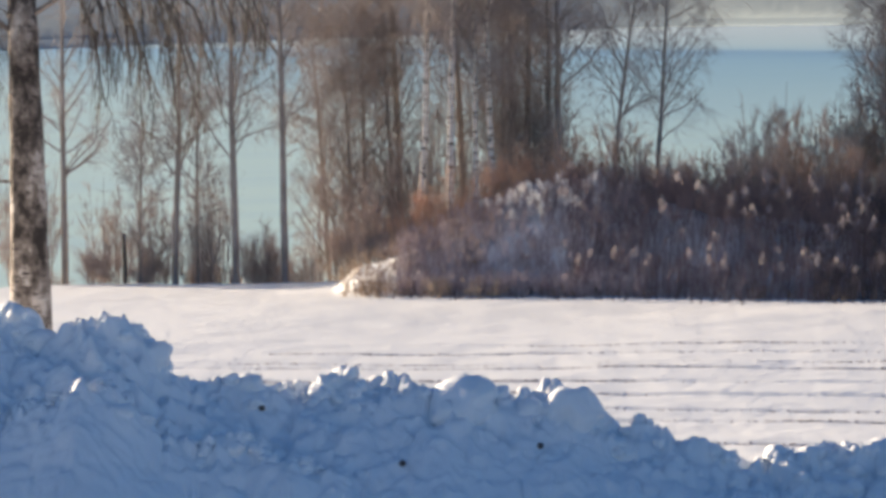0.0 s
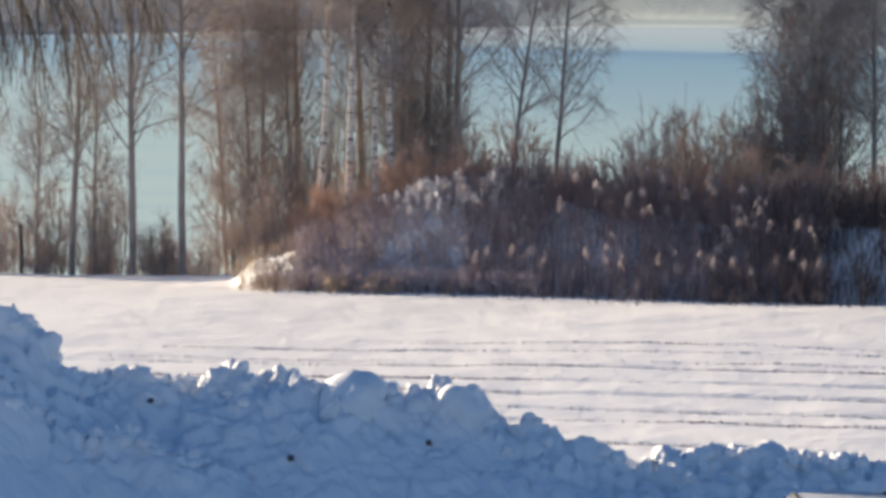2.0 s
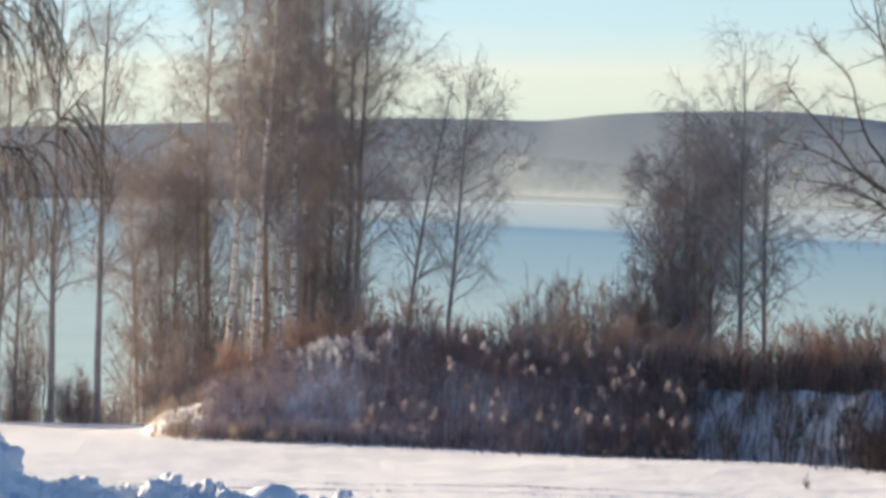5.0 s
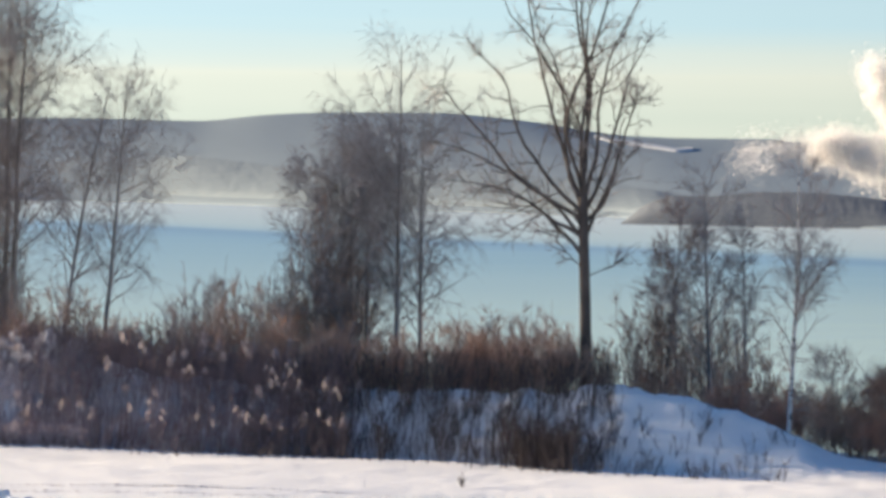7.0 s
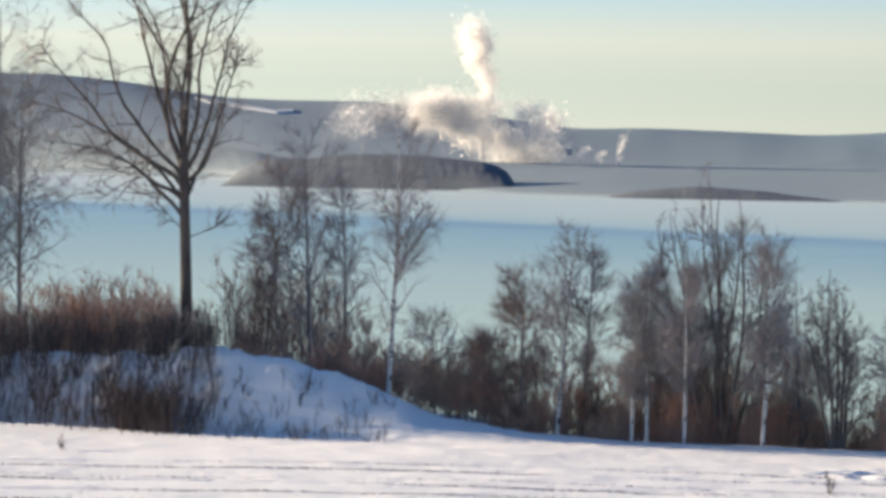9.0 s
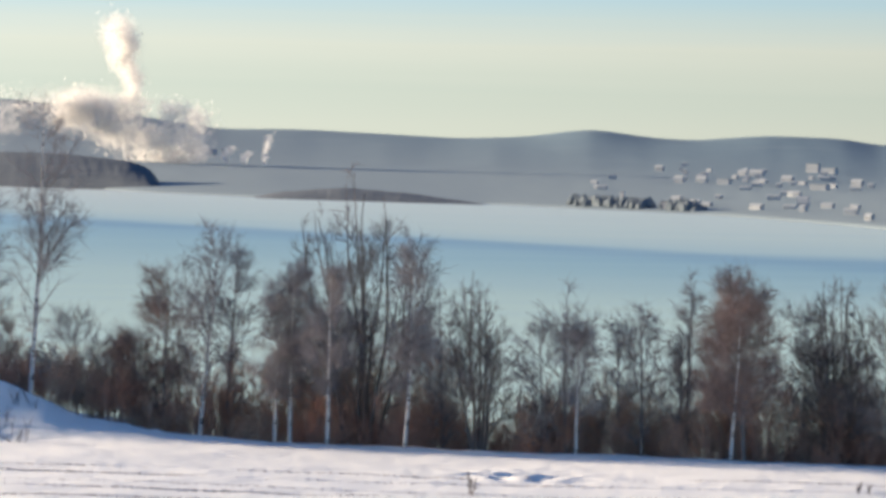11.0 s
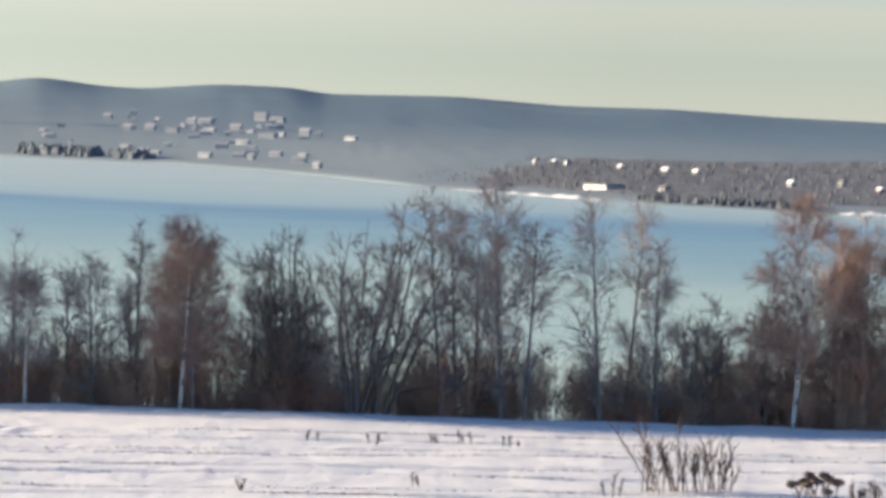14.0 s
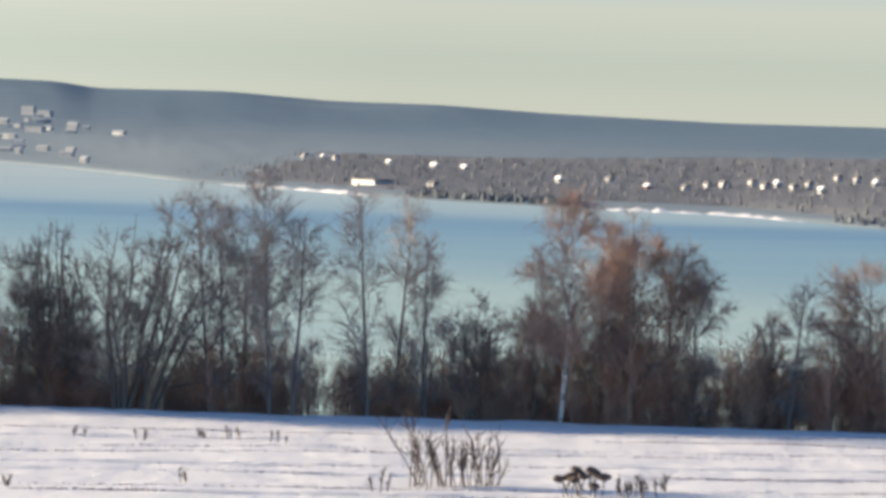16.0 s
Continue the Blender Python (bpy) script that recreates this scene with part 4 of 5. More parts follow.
def stand(r, az0, az1, d0, d1, count, h0, h1, bend=0.15, keep=None):
    """Upright stalks on the ground, d0 to d1 metres from the crest of the mound."""
    az = r.uniform(az0, az1, count)
    d = np.interp(az, MOUND[:, 0], MOUND[:, 1]) + r.uniform(d0, d1, count)
    x, y = d * np.sin(np.radians(az)), d * np.cos(np.radians(az))
    base = np.stack([x, y, ground_z(x, y) - 0.05], -1)
    if keep is not None:
        base = base[keep(az, x, y)]
    n = len(base)
    return grow(r, base, np.stack([r.normal(0.05, bend, n), r.normal(0, bend, n), np.ones(n)], -1), r.uniform(h0, h1, n), 3, -0.12, 0.08)


def reeds():
    r = np.random.default_rng(12)
    clumps = lambda az, x, y: (waves(x, y, 41, 2.6, 3) > np.where((az > -3.2) & (az < -0.9), -0.12, np.where(az > 2.2, 0.0, -0.35)))
    stalks = stand(r, -4.7, 3.4, -4.9, 0.4, 2600, 0.4, 1.2, 0.18, clumps)
    thick = stand(r, -1.9, 3.3, -4.2, 0.4, 3000, 0.8, 1.6, 0.15)
    frosted = stand(r, -4.4, -0.8, -4.7, 0.3, 3200, 0.35, 0.95, 0.22)
    stalks = np.concatenate([stalks, thick])
    tall = stand(r, -2.2, 3.4, -4.6, -0.6, 80, 1.2, 1.9, 0.22)
    heads = np.concatenate([tall, thick[::120], frosted[::90]])
    plume, _, _ = spray(r, heads, 15, 0.82, 1.0, 12, 60, lambda q, i: np.full(len(q), 0.22), 2, -2.4, 0.3)
    tuft = stand(r, -5.2, -2.9, -5.4, 0.0, 800, 0.2, 0.75, 0.3, lambda az, x, y: waves(x, y, 46, 1.6, 3) > 0.0)
    fluff, _, _ = spray(r, tuft, 8, 0.45, 1.0, 10, 45, lambda q, i: np.full(len(q), 0.20), 1, -1.0, 0.25)
    stuff("dry_grass", "tan dry grass at the end of the mound", "grass", [tube(tuft, 0.009, 0.006, 3), tube(fluff, 0.010, 0.006, 3)], TAN)
    blades, _, _ = spray(r, stalks, 3, 0.15, 0.9, 15, 60, lambda q, i: np.full(len(q), 0.32), 1, -1.2, 0.2)
    stuff("reeds", "frosted dry reeds and tall grass on a snowy mound", "reeds", [tube(stalks, 0.007, 0.004, 3), tube(tall, 0.008, 0.005, 3), tube(blades, 0.006, 0.003, 3)], STRAW)
    rime, _, _ = spray(r, frosted, 4, 0.3, 1.0, 15, 55, lambda q, i: np.full(len(q), 0.22), 1, -0.8, 0.25)
    capped = stand(r, -2.95, -1.35, -1.6, -0.4, 150, 0.55, 0.95, 0.2)
    caps, _, _ = spray(r, capped, 22, 0.72, 1.0, 10, 60, lambda q, i: np.full(len(q), 0.18), 1, -1.2, 0.3)
    stuff("frosted_plumes", "white rimed plumes along the crest of the mound", "reeds", [spikes(caps, 0.016)], RIME)
    stuff("frosted_grass", "pale frosted dry grass on a snowy mound", "grass", [tris(*tube(frosted, 0.007, 0.004, 3)), spikes(rime, 0.010)], FROSTED)
    stuff("reed_plumes", "pale frosted seed plumes of the dry reeds", "reeds", [tube(plume, 0.010, 0.006, 3)], PLUME)


def dark_stems():
    r = np.random.default_rng(13)
    cl = lambda az, x, y: waves(x, y, 42, 1.8, 3) > -0.15
    a = stand(r, 2.6, 7.6, -4.5, 0.2, 2500, 0.5, 1.5, 0.2, cl)
    b = stand(r, 1.6, 3.3, -4.8, -1.5, 420, 0.4, 1.2, 0.22, lambda az, x, y: waves(x, y, 44, 1.5, 3) > -0.1)
    c = stand(r, 6.0, 6.9, -5.0, -3.4, 300, 0.9, 1.7, 0.30)
    d = stand(r, 7.6, 10.5, -5.5, -1.5, 220, 0.2, 0.6, 0.3, lambda az, x, y: waves(x, y, 43, 2.2, 3) > 0.1)
    e = stand(r, -5.0, 9.0, -6.2, -4.4, 200, 0.15, 0.5, 0.3)
    every = [a, b, c, d, e]
    side = [spray(r, q, 5, 0.2, 1.0, 15, 45, lambda q_, i: np.full(len(q_), 0.30), 1, 0.2, 0.2)[0] for q in every]
    stuff("dark_stems", "dark bare stems poking out of shaded snow", "stems", [tube(q, 0.010, 0.006, 3) for q in every] + [tube(q, 0.006, 0.004, 3) for q in side], STEM)


def weed(name, label, x, y, count, height, spread, seed, heads=False):
    r = np.random.default_rng(seed)
    ob = thing(name, label, "weeds", "dry weeds in the field", at=(x, y, float(ground_z(x, y)) - 0.03))
    base = np.stack([r.uniform(-spread, spread, count), r.uniform(-0.4, 0.4, count), np.zeros(count)], -1)
    stems = grow(r, base, np.stack([r.normal(-0.08, 0.2, count), r.normal(0, 0.15, count), np.ones(count)], -1), height * r.uniform(0.45, 1.0, count), 5, -0.15, 0.1)
    for i in range(count):
        side, _, _ = spray(r, stems[i:i + 1], 11, 0.25, 1.0, 18, 48, lambda q, i: np.full(len(q), 0.15 * height + 0.06), 2, 0.25, 0.2)
        v, f = joined([tube(stems[i:i + 1], 0.017, 0.008, 4), tube(side, 0.010, 0.006, 3)])
        stem = part("stem", mesh_from("stem", v, f, STEM), parent=ob)
        if heads:
            bm = bmesh.new()
            bmesh.ops.create_icosphere(bm, subdivisions=2, radius=r.uniform(0.08, 0.12), matrix=Matrix.Translation(Vector(stems[i, -1])) @ Matrix.Diagonal((1.5, 1.0, 0.7, 1)))
            for q in bm.verts:
                q.co += q.normal * 0.05 * noise.noise(q.co * 14)
            part("seed_head", bm, STEM, stem, "dark dried seed head")


def stubble():
    """Short dry stalks in rows across the field; their darkness stands in for rut shade."""
    r = np.random.default_rng(15)
    bases = []
    for at, full in ((74.6, 0.8), (79.2, 1.0), (81.3, 0.6), (84.9, 1.0), (87.8, 1.0), (91.3, 0.9), (92.8, 0.6), (95.9, 0.8), (98.4, 0.7)):
        x = r.uniform(-12, 62, 10000)
        y = at - 0.35 * x
        for _ in range(4):
            y = at - 0.35 * x - 0.6 * waves(x, y, 8, 60, 2) + 0.25 * waves(x, y, int(at), 25, 2)
        keep = (r.uniform(0, 1, len(x)) < full * np.clip(0.5 + 0.9 * waves(x, y, int(at) + 90, 14, 3), 0.04, 1)) & (np.hypot(x, y) < 100)
        y = y + r.normal(0, 0.05, len(x))
        bases.append(np.stack([x, y, ground_z(x, y) - 0.02], -1)[keep])
    base = np.concatenate(bases)
    n = len(base)
    blades = grow(r, base, np.stack([r.normal(0, 0.5, n), r.normal(0, 0.4, n), np.ones(n)], -1), r.uniform(0.03, 0.09, n), 1, 0, 0.1)
    stuff("stubble", "rows of short dry stubble darkening the ruts in the snow", "stubble", [spikes(blades, 0.018)], STRAW)


reeds()
dark_stems()
stubble()
weed("tall_weeds", "tall dry weeds standing in the snow", 38.0, 68.4, 13, 1.75, 0.40, 1)
weed("tall_weeds", "dense clump of dry weeds in the snow", 38.8, 68.2, 16, 1.25, 0.50, 2)
weed("tall_weeds", "dry leaning weeds in the snow", 39.5, 68.1, 10, 1.3, 0.25, 3)
weed("thistles", "dark seed-headed weeds in the snow", 39.9, 65.3, 6, 0.7, 0.3, 4, True)
weed("thistles", "dark seed-headed weeds in the snow", 40.4, 65.5, 4, 0.75, 0.15, 5, True)
weed("tall_weeds", "short dry weeds in the snow", 41.3, 65.2, 12, 0.5, 0.4, 6)
weed("tall_weeds", "short dry weeds in the snow", 42.4, 66.2, 8, 0.5, 0.5, 7)
weed("tall_weeds", "thin dry stalks in the snow", 36.3, 67.2, 3, 0.6, 0.3, 8)
for i, (x, y, h) in enumerate(((39.07, 81.9, 0.4), (39.6, 81.3, 0.35), (37.2, 81.2, 0.4), (40.2, 79.9, 0.35), (28.8, 69.7, 0.3), (26.0, 83.3, 0.55), (9.0, 99.1, 0.4), (36.0, 82.5, 0.25), (33.0, 70.5, 0.3))):
    weed("stalks", "few thin dry stalks in the snow", x, y, 3, h, 0.12, 20 + i)


# ---- snow bank, yard ----
CREST = np.array([(-24, 2.8), (-14, 3.5), (-9.76, 3.75), (-9.0, 3.65), (-8.4, 3.75), (-8.0, 3.4), (-7.6, 3.0), (-7.0, 2.65), (-6.5, 2.62), (-5.4, 2.6), (-4.4, 2.3), (-3.6, 2.25), (-3.0, 2.05), (-2.0, 2.15), (-1.6, 1.95), (-1.27, 1.65), (-0.5, 1.38), (0.5, 1.1), (1.4, 1.15), (2.4, 1.1), (4, 1.05), (8, 0.9), (20, 0.8)])


def cells(x, y, size, seed):
    """Rounded lumps: height of overlapping domes on a jittered grid, 0 to 1."""
    gx, gy = np.floor(x / size), np.floor(y / size)
    best = np.zeros_like(x)
    for ox in (-1, 0, 1):
        for oy in (-1, 0, 1):
            cx, cy = gx + ox, gy + oy
            h = np.sin(cx * 127.1 + cy * 311.7 + seed * 17.3) * 43758.5453
            h1 = h - np.floor(h)
            h2 = np.modf(np.abs(np.sin(cx * 269.5 + cy * 183.3 + seed * 7.7) * 28001.83))[0]
            h3 = np.modf(np.abs(np.sin(cx * 71.7 + cy * 91.3 + seed * 3.1) * 15731.7))[0]
            px, py, rad = (cx + h1) * size, (cy + h2) * size, size * (0.35 + 0.55 * h3)
            q = 1 - ((x - px) ** 2 + (y - py) ** 2) / rad ** 2
            best = np.maximum(best, np.sqrt(np.clip(q, 0, 1)) * (0.35 + 0.55 * h3))
    return best


def bank_z(x, y):
    crest = np.interp(x, CREST[:, 0], CREST[:, 1])
    yc = 59.6 + 0.35 * waves(x, y * 0, 51, 5, 3)
    u = y - yc
    run = 1.25 * crest + 0.8
    front = crest * np.clip(1 + u / run, 0, 1) ** 0.85
    back = crest * (1 - smooth01(u / 3.2))
    z = np.where(u < 0, front, back)
    # a lower ledge of ploughed snow in front of the high part
    ledge = smooth01((-4.2 - x) / 1.6)
    v = (y - (57.75 + 0.25 * waves(x, y * 0, 52, 3, 2)))
    low = (1.78 + 0.14 * waves(x, y * 0, 53, 1.3, 3)) * np.where(v < 0, np.clip(1 + v / 2.4, 0, 1), np.clip(1 - v / 0.9, 0, 1))
    z = np.where(ledge > 0, np.maximum(z * (1 - 0.10 * ledge * (v > -0.3)), low * ledge), z)
    fade = smooth01(z / 0.5)
    wx, wy = x + 0.10 * waves(x, y, 55, 0.6, 3), y + 0.10 * waves(x, y, 56, 0.6, 3)
    rough = 0.26 * (cells(wx, wy, 0.85, 1) - 0.35) + 0.24 * (cells(wx + 3, wy, 0.42, 2) - 0.3) + 0.15 * (cells(wx, wy + 5, 0.21, 3) - 0.3) + 0.07 * (cells(wx + 9, wy + 2, 0.11, 4) - 0.3) + 0.05 * waves(x, y, 54, 0.4, 4)
    nearcrest = np.exp(-(u / 0.9) ** 2) + 0.9 * np.exp(-(v / 0.6) ** 2) * ledge
    return z - 0.12 * fade + fade * rough * (0.38 + 0.75 * np.clip(nearcrest, 0, 1))


def build_bank():
    xs, ys = np.concatenate([np.arange(-24, -12, 0.2), np.arange(-12, 7, 0.04), np.arange(7, 20, 0.2)]), np.concatenate([np.arange(54, 56, 0.15), np.arange(56, 60.6, 0.04), np.arange(60.6, 60.9, 0.1), np.arange(60.9, 63.4, 0.15)])
    x, y = np.meshgrid(xs, ys)
    base = ground_z(x, y) - 0.12
    v = np.stack([x, y, base + np.maximum(bank_z(x, y) + 0.35, 0)], -1).reshape(-1, 3)
    ob = thing("snow_bank", "high lumpy bank of ploughed snow in blue shade", "snow bank")
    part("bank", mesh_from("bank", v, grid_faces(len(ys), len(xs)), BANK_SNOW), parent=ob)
    r = np.random.default_rng(61)

    def lump(px, py, size, squash, name="snow_lump"):
        bm = bmesh.new()
        bmesh.ops.create_icosphere(bm, subdivisions=3 if size > 0.16 else 2, radius=1.0)
        s = r.uniform(0, 50)
        for q in bm.verts:
            k = 1 + 0.42 * noise.noise(q.co * 1.2 + Vector((s, 0, 0))) + 0.24 * noise.noise(q.co * 2.6 + Vector((0, s, 0))) + 0.12 * noise.noise(q.co * 6)
            q.co = q.co * k * size
            q.co.z *= squash
        for face in bm.faces:
            face.smooth = True
        z = float(ground_z(px, py)) + float(bank_z(np.array([px]), np.array([py]))[0]) + 0.25
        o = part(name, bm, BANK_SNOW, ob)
        o.location = (px, py, z - size * squash * (0.55 if size > 0.2 else 0.35))
        o.rotation_euler = (r.uniform(-0.4, 0.4), r.uniform(-0.4, 0.4), r.uniform(0, 6.28))
    for px, py, size, squash in ((-10.35, 58.55, 0.62, 0.85), (-7.75, 59.2, 0.30, 0.9), (-5.4, 59.5, 0.22, 0.7), (-4.75, 59.3, 0.25, 0.7), (-3.45, 59.1, 0.5, 0.62), (-2.0, 59.3, 0.44, 0.75),
                                 (-2.5, 59.3, 0.28, 0.8), (-1.3, 59.2, 0.3, 0.7), (1.55, 60.0, 0.27, 0.8), (2.3, 59.7, 0.26, 0.7), (0.9, 59.6, 0.2, 0.7), (3.2, 59.5, 0.17, 0.8), (4.2, 59.6, 0.28, 0.8), (-9.3, 59.5, 0.3, 0.7), (-6.4, 59.4, 0.2, 0.9)):
        lump(px, py, size, squash)
    for _ in range(210):
        px = r.uniform(-11, 5)
        lump(px, 59.45 + r.normal(0, 0.25), r.uniform(0.05, 0.15), r.uniform(0.6, 1.0))
    for _ in range(75):
        lump(r.uniform(-10.5, -4.8), 57.75 + r.normal(0, 0.13), r.uniform(0.05, 0.16), r.uniform(0.6, 0.9))
    # bits of dirt in the snow
    for px, py in ((-2.37, 58.6), (1.9, 58.3), (0.6, 58.2), (-6.2, 58.9), (-4.2, 57.9)):
        bm = bmesh.new()
        bmesh.ops.create_icosphere(bm, subdivisions=1, radius=0.055)
        o = part("earth_clod", bm, STEM, ob, "small dark clod of earth")
        o.location = (px, py, float(ground_z(px, py)) + float(bank_z(np.array([px]), np.array([py]))[0]) + 0.24)


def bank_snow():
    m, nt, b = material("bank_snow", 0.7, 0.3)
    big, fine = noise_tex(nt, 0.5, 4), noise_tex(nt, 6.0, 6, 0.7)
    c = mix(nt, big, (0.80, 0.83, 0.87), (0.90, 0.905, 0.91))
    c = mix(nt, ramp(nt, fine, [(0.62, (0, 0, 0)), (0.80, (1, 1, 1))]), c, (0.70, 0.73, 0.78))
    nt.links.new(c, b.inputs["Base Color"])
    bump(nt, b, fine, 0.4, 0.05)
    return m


BANK_SNOW = bank_snow()
build_bank()

# ---- parked car behind the bank ----
PAINT = simple("grey_car_paint", (0.20, 0.215, 0.235), (0.24, 0.25, 0.27), 3.0, 0.3, 0.5, 0.3)
RUBBER = simple("black_rubber", (0.015, 0.015, 0.015), (0.03, 0.03, 0.03), 8.0, 0.7)
RIM = simple("rim_metal", (0.4, 0.4, 0.41), (0.5, 0.5, 0.5), 8.0, 0.35, metal=0.9)
LAMP_RED = simple("tail_lamp", (0.30, 0.01, 0.01), (0.4, 0.015, 0.015), 8.0, 0.2)
FROST = simple("frosted_paint", (0.30, 0.33, 0.37), (0.50, 0.53, 0.56), 5.0, 0.6)
GLASS, gnt, gb = material("car_glass", 0.08, 0.3)
gb.inputs["Base Color"].default_value = (0.02, 0.025, 0.03, 1)


def slab(pts_low, pts_high):
    """A closed block between two loops of equal count."""
    bm = bmesh.new()
    a, b = [bm.verts.new(p) for p in pts_low], [bm.verts.new(p) for p in pts_high]
    n = len(a)
    bm.faces.new(a[::-1])
    bm.faces.new(b)
    for i in range(n):
        bm.faces.new((a[i], a[(i + 1) % n], b[(i + 1) % n], b[i]))
    bmesh.ops.recalc_face_normals(bm, faces=bm.faces)
    return bm


def softened(bm, width, segments=3):
    bmesh.ops.bevel(bm, geom=list(bm.edges), offset=width, segments=segments, affect='EDGES', profile=0.6)
    for f in bm.faces:
        f.smooth = True
    return bm


def box(x0, x1, y0, y1, z0, z1, bevel=0.0, segments=2):
    bm = slab([(x0, y0, z0), (x1, y0, z0), (x1, y1, z0), (x0, y1, z0)], [(x0, y0, z1), (x1, y0, z1), (x1, y1, z1), (x0, y1, z1)])
    return softened(bm, bevel, segments) if bevel else bm


def build_car():
    gx, gy = 3.0, 52.9
    ob = thing("parked_car", "grey parked estate car with frosted roof beside a snow bank", "car", at=(gx, gy, float(ground_z(gx, gy)) - 0.06))
    ob.rotation_euler.z = radians(2)
    part("body", softened(slab([(-0.86, -0.15, 0.25), (0.86, -0.15, 0.25), (0.86, 4.1, 0.25), (-0.86, 4.1, 0.25)], [(-0.84, -0.05, 0.92), (0.84, -0.05, 0.92), (0.82, 4.0, 0.86), (-0.82, 4.0, 0.86)]), 0.10), PAINT, ob)
    # cabin glass as one dark block, roof and pillars stand proud of it
    part("window", slab([(-0.78, 0.03, 0.92), (0.78, 0.03, 0.92), (0.78, 3.0, 0.90), (-0.78, 3.0, 0.90)], [(-0.60, 0.33, 1.47), (0.60, 0.33, 1.47), (0.60, 2.2, 1.37), (-0.60, 2.2, 1.37)]), GLASS, ob, "dark tinted windows")
    part("roof", softened(slab([(-0.66, 0.26, 1.44), (0.66, 0.26, 1.44), (0.66, 2.25, 1.35), (-0.66, 2.25, 1.35)], [(-0.60, 0.30, 1.53), (0.60, 0.30, 1.53), (0.60, 2.1, 1.43), (-0.60, 2.1, 1.43)]), 0.035), PAINT, ob)
    part("roof_frost", softened(slab([(-0.54, 0.36, 1.515), (0.54, 0.36, 1.515), (0.54, 2.0, 1.425), (-0.54, 2.0, 1.425)], [(-0.54, 0.36, 1.545), (0.54, 0.36, 1.545), (0.54, 2.0, 1.455), (-0.54, 2.0, 1.455)]), 0.01), FROST, ob, "thin layer of frost and snow")
    for s in (-1, 1):
        for (ya, yb, za, zb) in ((0.02, 0.30, 0.90, 1.47), (2.98, 2.2, 0.9, 1.38), (1.5, 1.35, 0.9, 1.43)):
            x0, x1 = 0.79 * s, 0.615 * s
            bm = slab([(x0 - 0.035, ya - 0.04, za), (x0 + 0.035, ya - 0.04, za), (x0 + 0.035, ya + 0.05, za), (x0 - 0.035, ya + 0.05, za)], [(x1 - 0.035, yb - 0.04, zb), (x1 + 0.035, yb - 0.04, zb), (x1 + 0.035, yb + 0.05, zb), (x1 - 0.035, yb + 0.05, zb)])
            part("pillar", bm, PAINT, ob)
        rail = softened(slab([(0.57 * s - 0.018, 0.4, 1.51), (0.57 * s + 0.018, 0.4, 1.51), (0.57 * s + 0.018, 1.95, 1.425), (0.57 * s - 0.018, 1.95, 1.425)], [(0.57 * s - 0.018, 0.4, 1.555), (0.57 * s + 0.018, 0.4, 1.555), (0.57 * s + 0.018, 1.95, 1.47), (0.57 * s - 0.018, 1.95, 1.47)]), 0.01)
        part("roof_rail", rail, RUBBER, ob, "black roof rail")
        lamp = part("tail_light", softened(box(0.72 * s - 0.07, 0.72 * s + 0.07, -0.10, 0.02, 0.72, 0.98), 0.02), LAMP_RED, ob, "red tail light")
        for wy in (0.75, 3.25):
            bm = bmesh.new()
            bmesh.ops.create_cone(bm, cap_ends=True, segments=28, radius1=0.32, radius2=0.32, depth=0.2, matrix=Matrix.Translation((0.76 * s, wy, 0.32)) @ Matrix.Rotation(radians(90), 4, 'Y'))
            wheel = part("wheel", softened(bm, 0.02, 2), RUBBER, ob)
            bm = bmesh.new()
            bmesh.ops.create_cone(bm, cap_ends=True, segments=20, radius1=0.2, radius2=0.17, depth=0.03, matrix=Matrix.Translation((0.87 * s, wy, 0.32)) @ Matrix.Rotation(radians(90), 4, 'Y'))
            part("rim", bm, RIM, wheel)
    part("bumper", softened(box(-0.84, 0.84, -0.24, -0.08, 0.30, 0.56), 0.05), RUBBER, ob)
    part("wiper", softened(box(-0.25, 0.35, 0.06, 0.085, 1.02, 1.04), 0.006), RUBBER, ob)


build_car()

# fence post at the field's edge
WOOD = simple("weathered_wood", (0.08, 0.065, 0.055), (0.18, 0.15, 0.13), 6.0, 0.9, relief=0.01, stretch=(1, 1, 0.2))
px, py = -19.86, 134.1
bm = bmesh.new()
bmesh.ops.create_cone(bm, cap_ends=True, segments=10, radius1=0.085, radius2=0.075, depth=2.0, matrix=Matrix.Translation((0, 0, 0.75)))
post = part("fence_post", softened(bm, 0.015, 1), WOOD)
post.location = (px, py, float(ground_z(px, py)))
tagged(post, "weathered dark wooden post standing in snow", "post")


# ---- far shore: buildings, woods, steam ----
WHITE_WALL = simple("white_wall", (0.52, 0.525, 0.525), (0.62, 0.62, 0.61), 0.4)
# Grey and pale walls, panes and snowy roofs have distance haze in their colour.
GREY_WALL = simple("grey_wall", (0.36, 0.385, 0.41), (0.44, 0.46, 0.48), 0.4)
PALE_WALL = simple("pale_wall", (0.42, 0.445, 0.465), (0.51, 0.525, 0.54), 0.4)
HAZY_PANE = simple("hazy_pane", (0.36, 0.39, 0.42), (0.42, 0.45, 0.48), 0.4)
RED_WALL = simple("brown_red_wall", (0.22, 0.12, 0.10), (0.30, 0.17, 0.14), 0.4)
HAZY_ROOF = simple("hazed_snow_roof", (0.38, 0.415, 0.44), (0.46, 0.485, 0.505), 0.5)
DARK_ROOF = simple("dark_roof", (0.15, 0.155, 0.165), (0.21, 0.21, 0.22), 0.5)
PANE, pnt, pb = material("dark_pane", 0.1, 0.5)
pb.inputs["Base Color"].default_value = (0.03, 0.035, 0.045, 1)


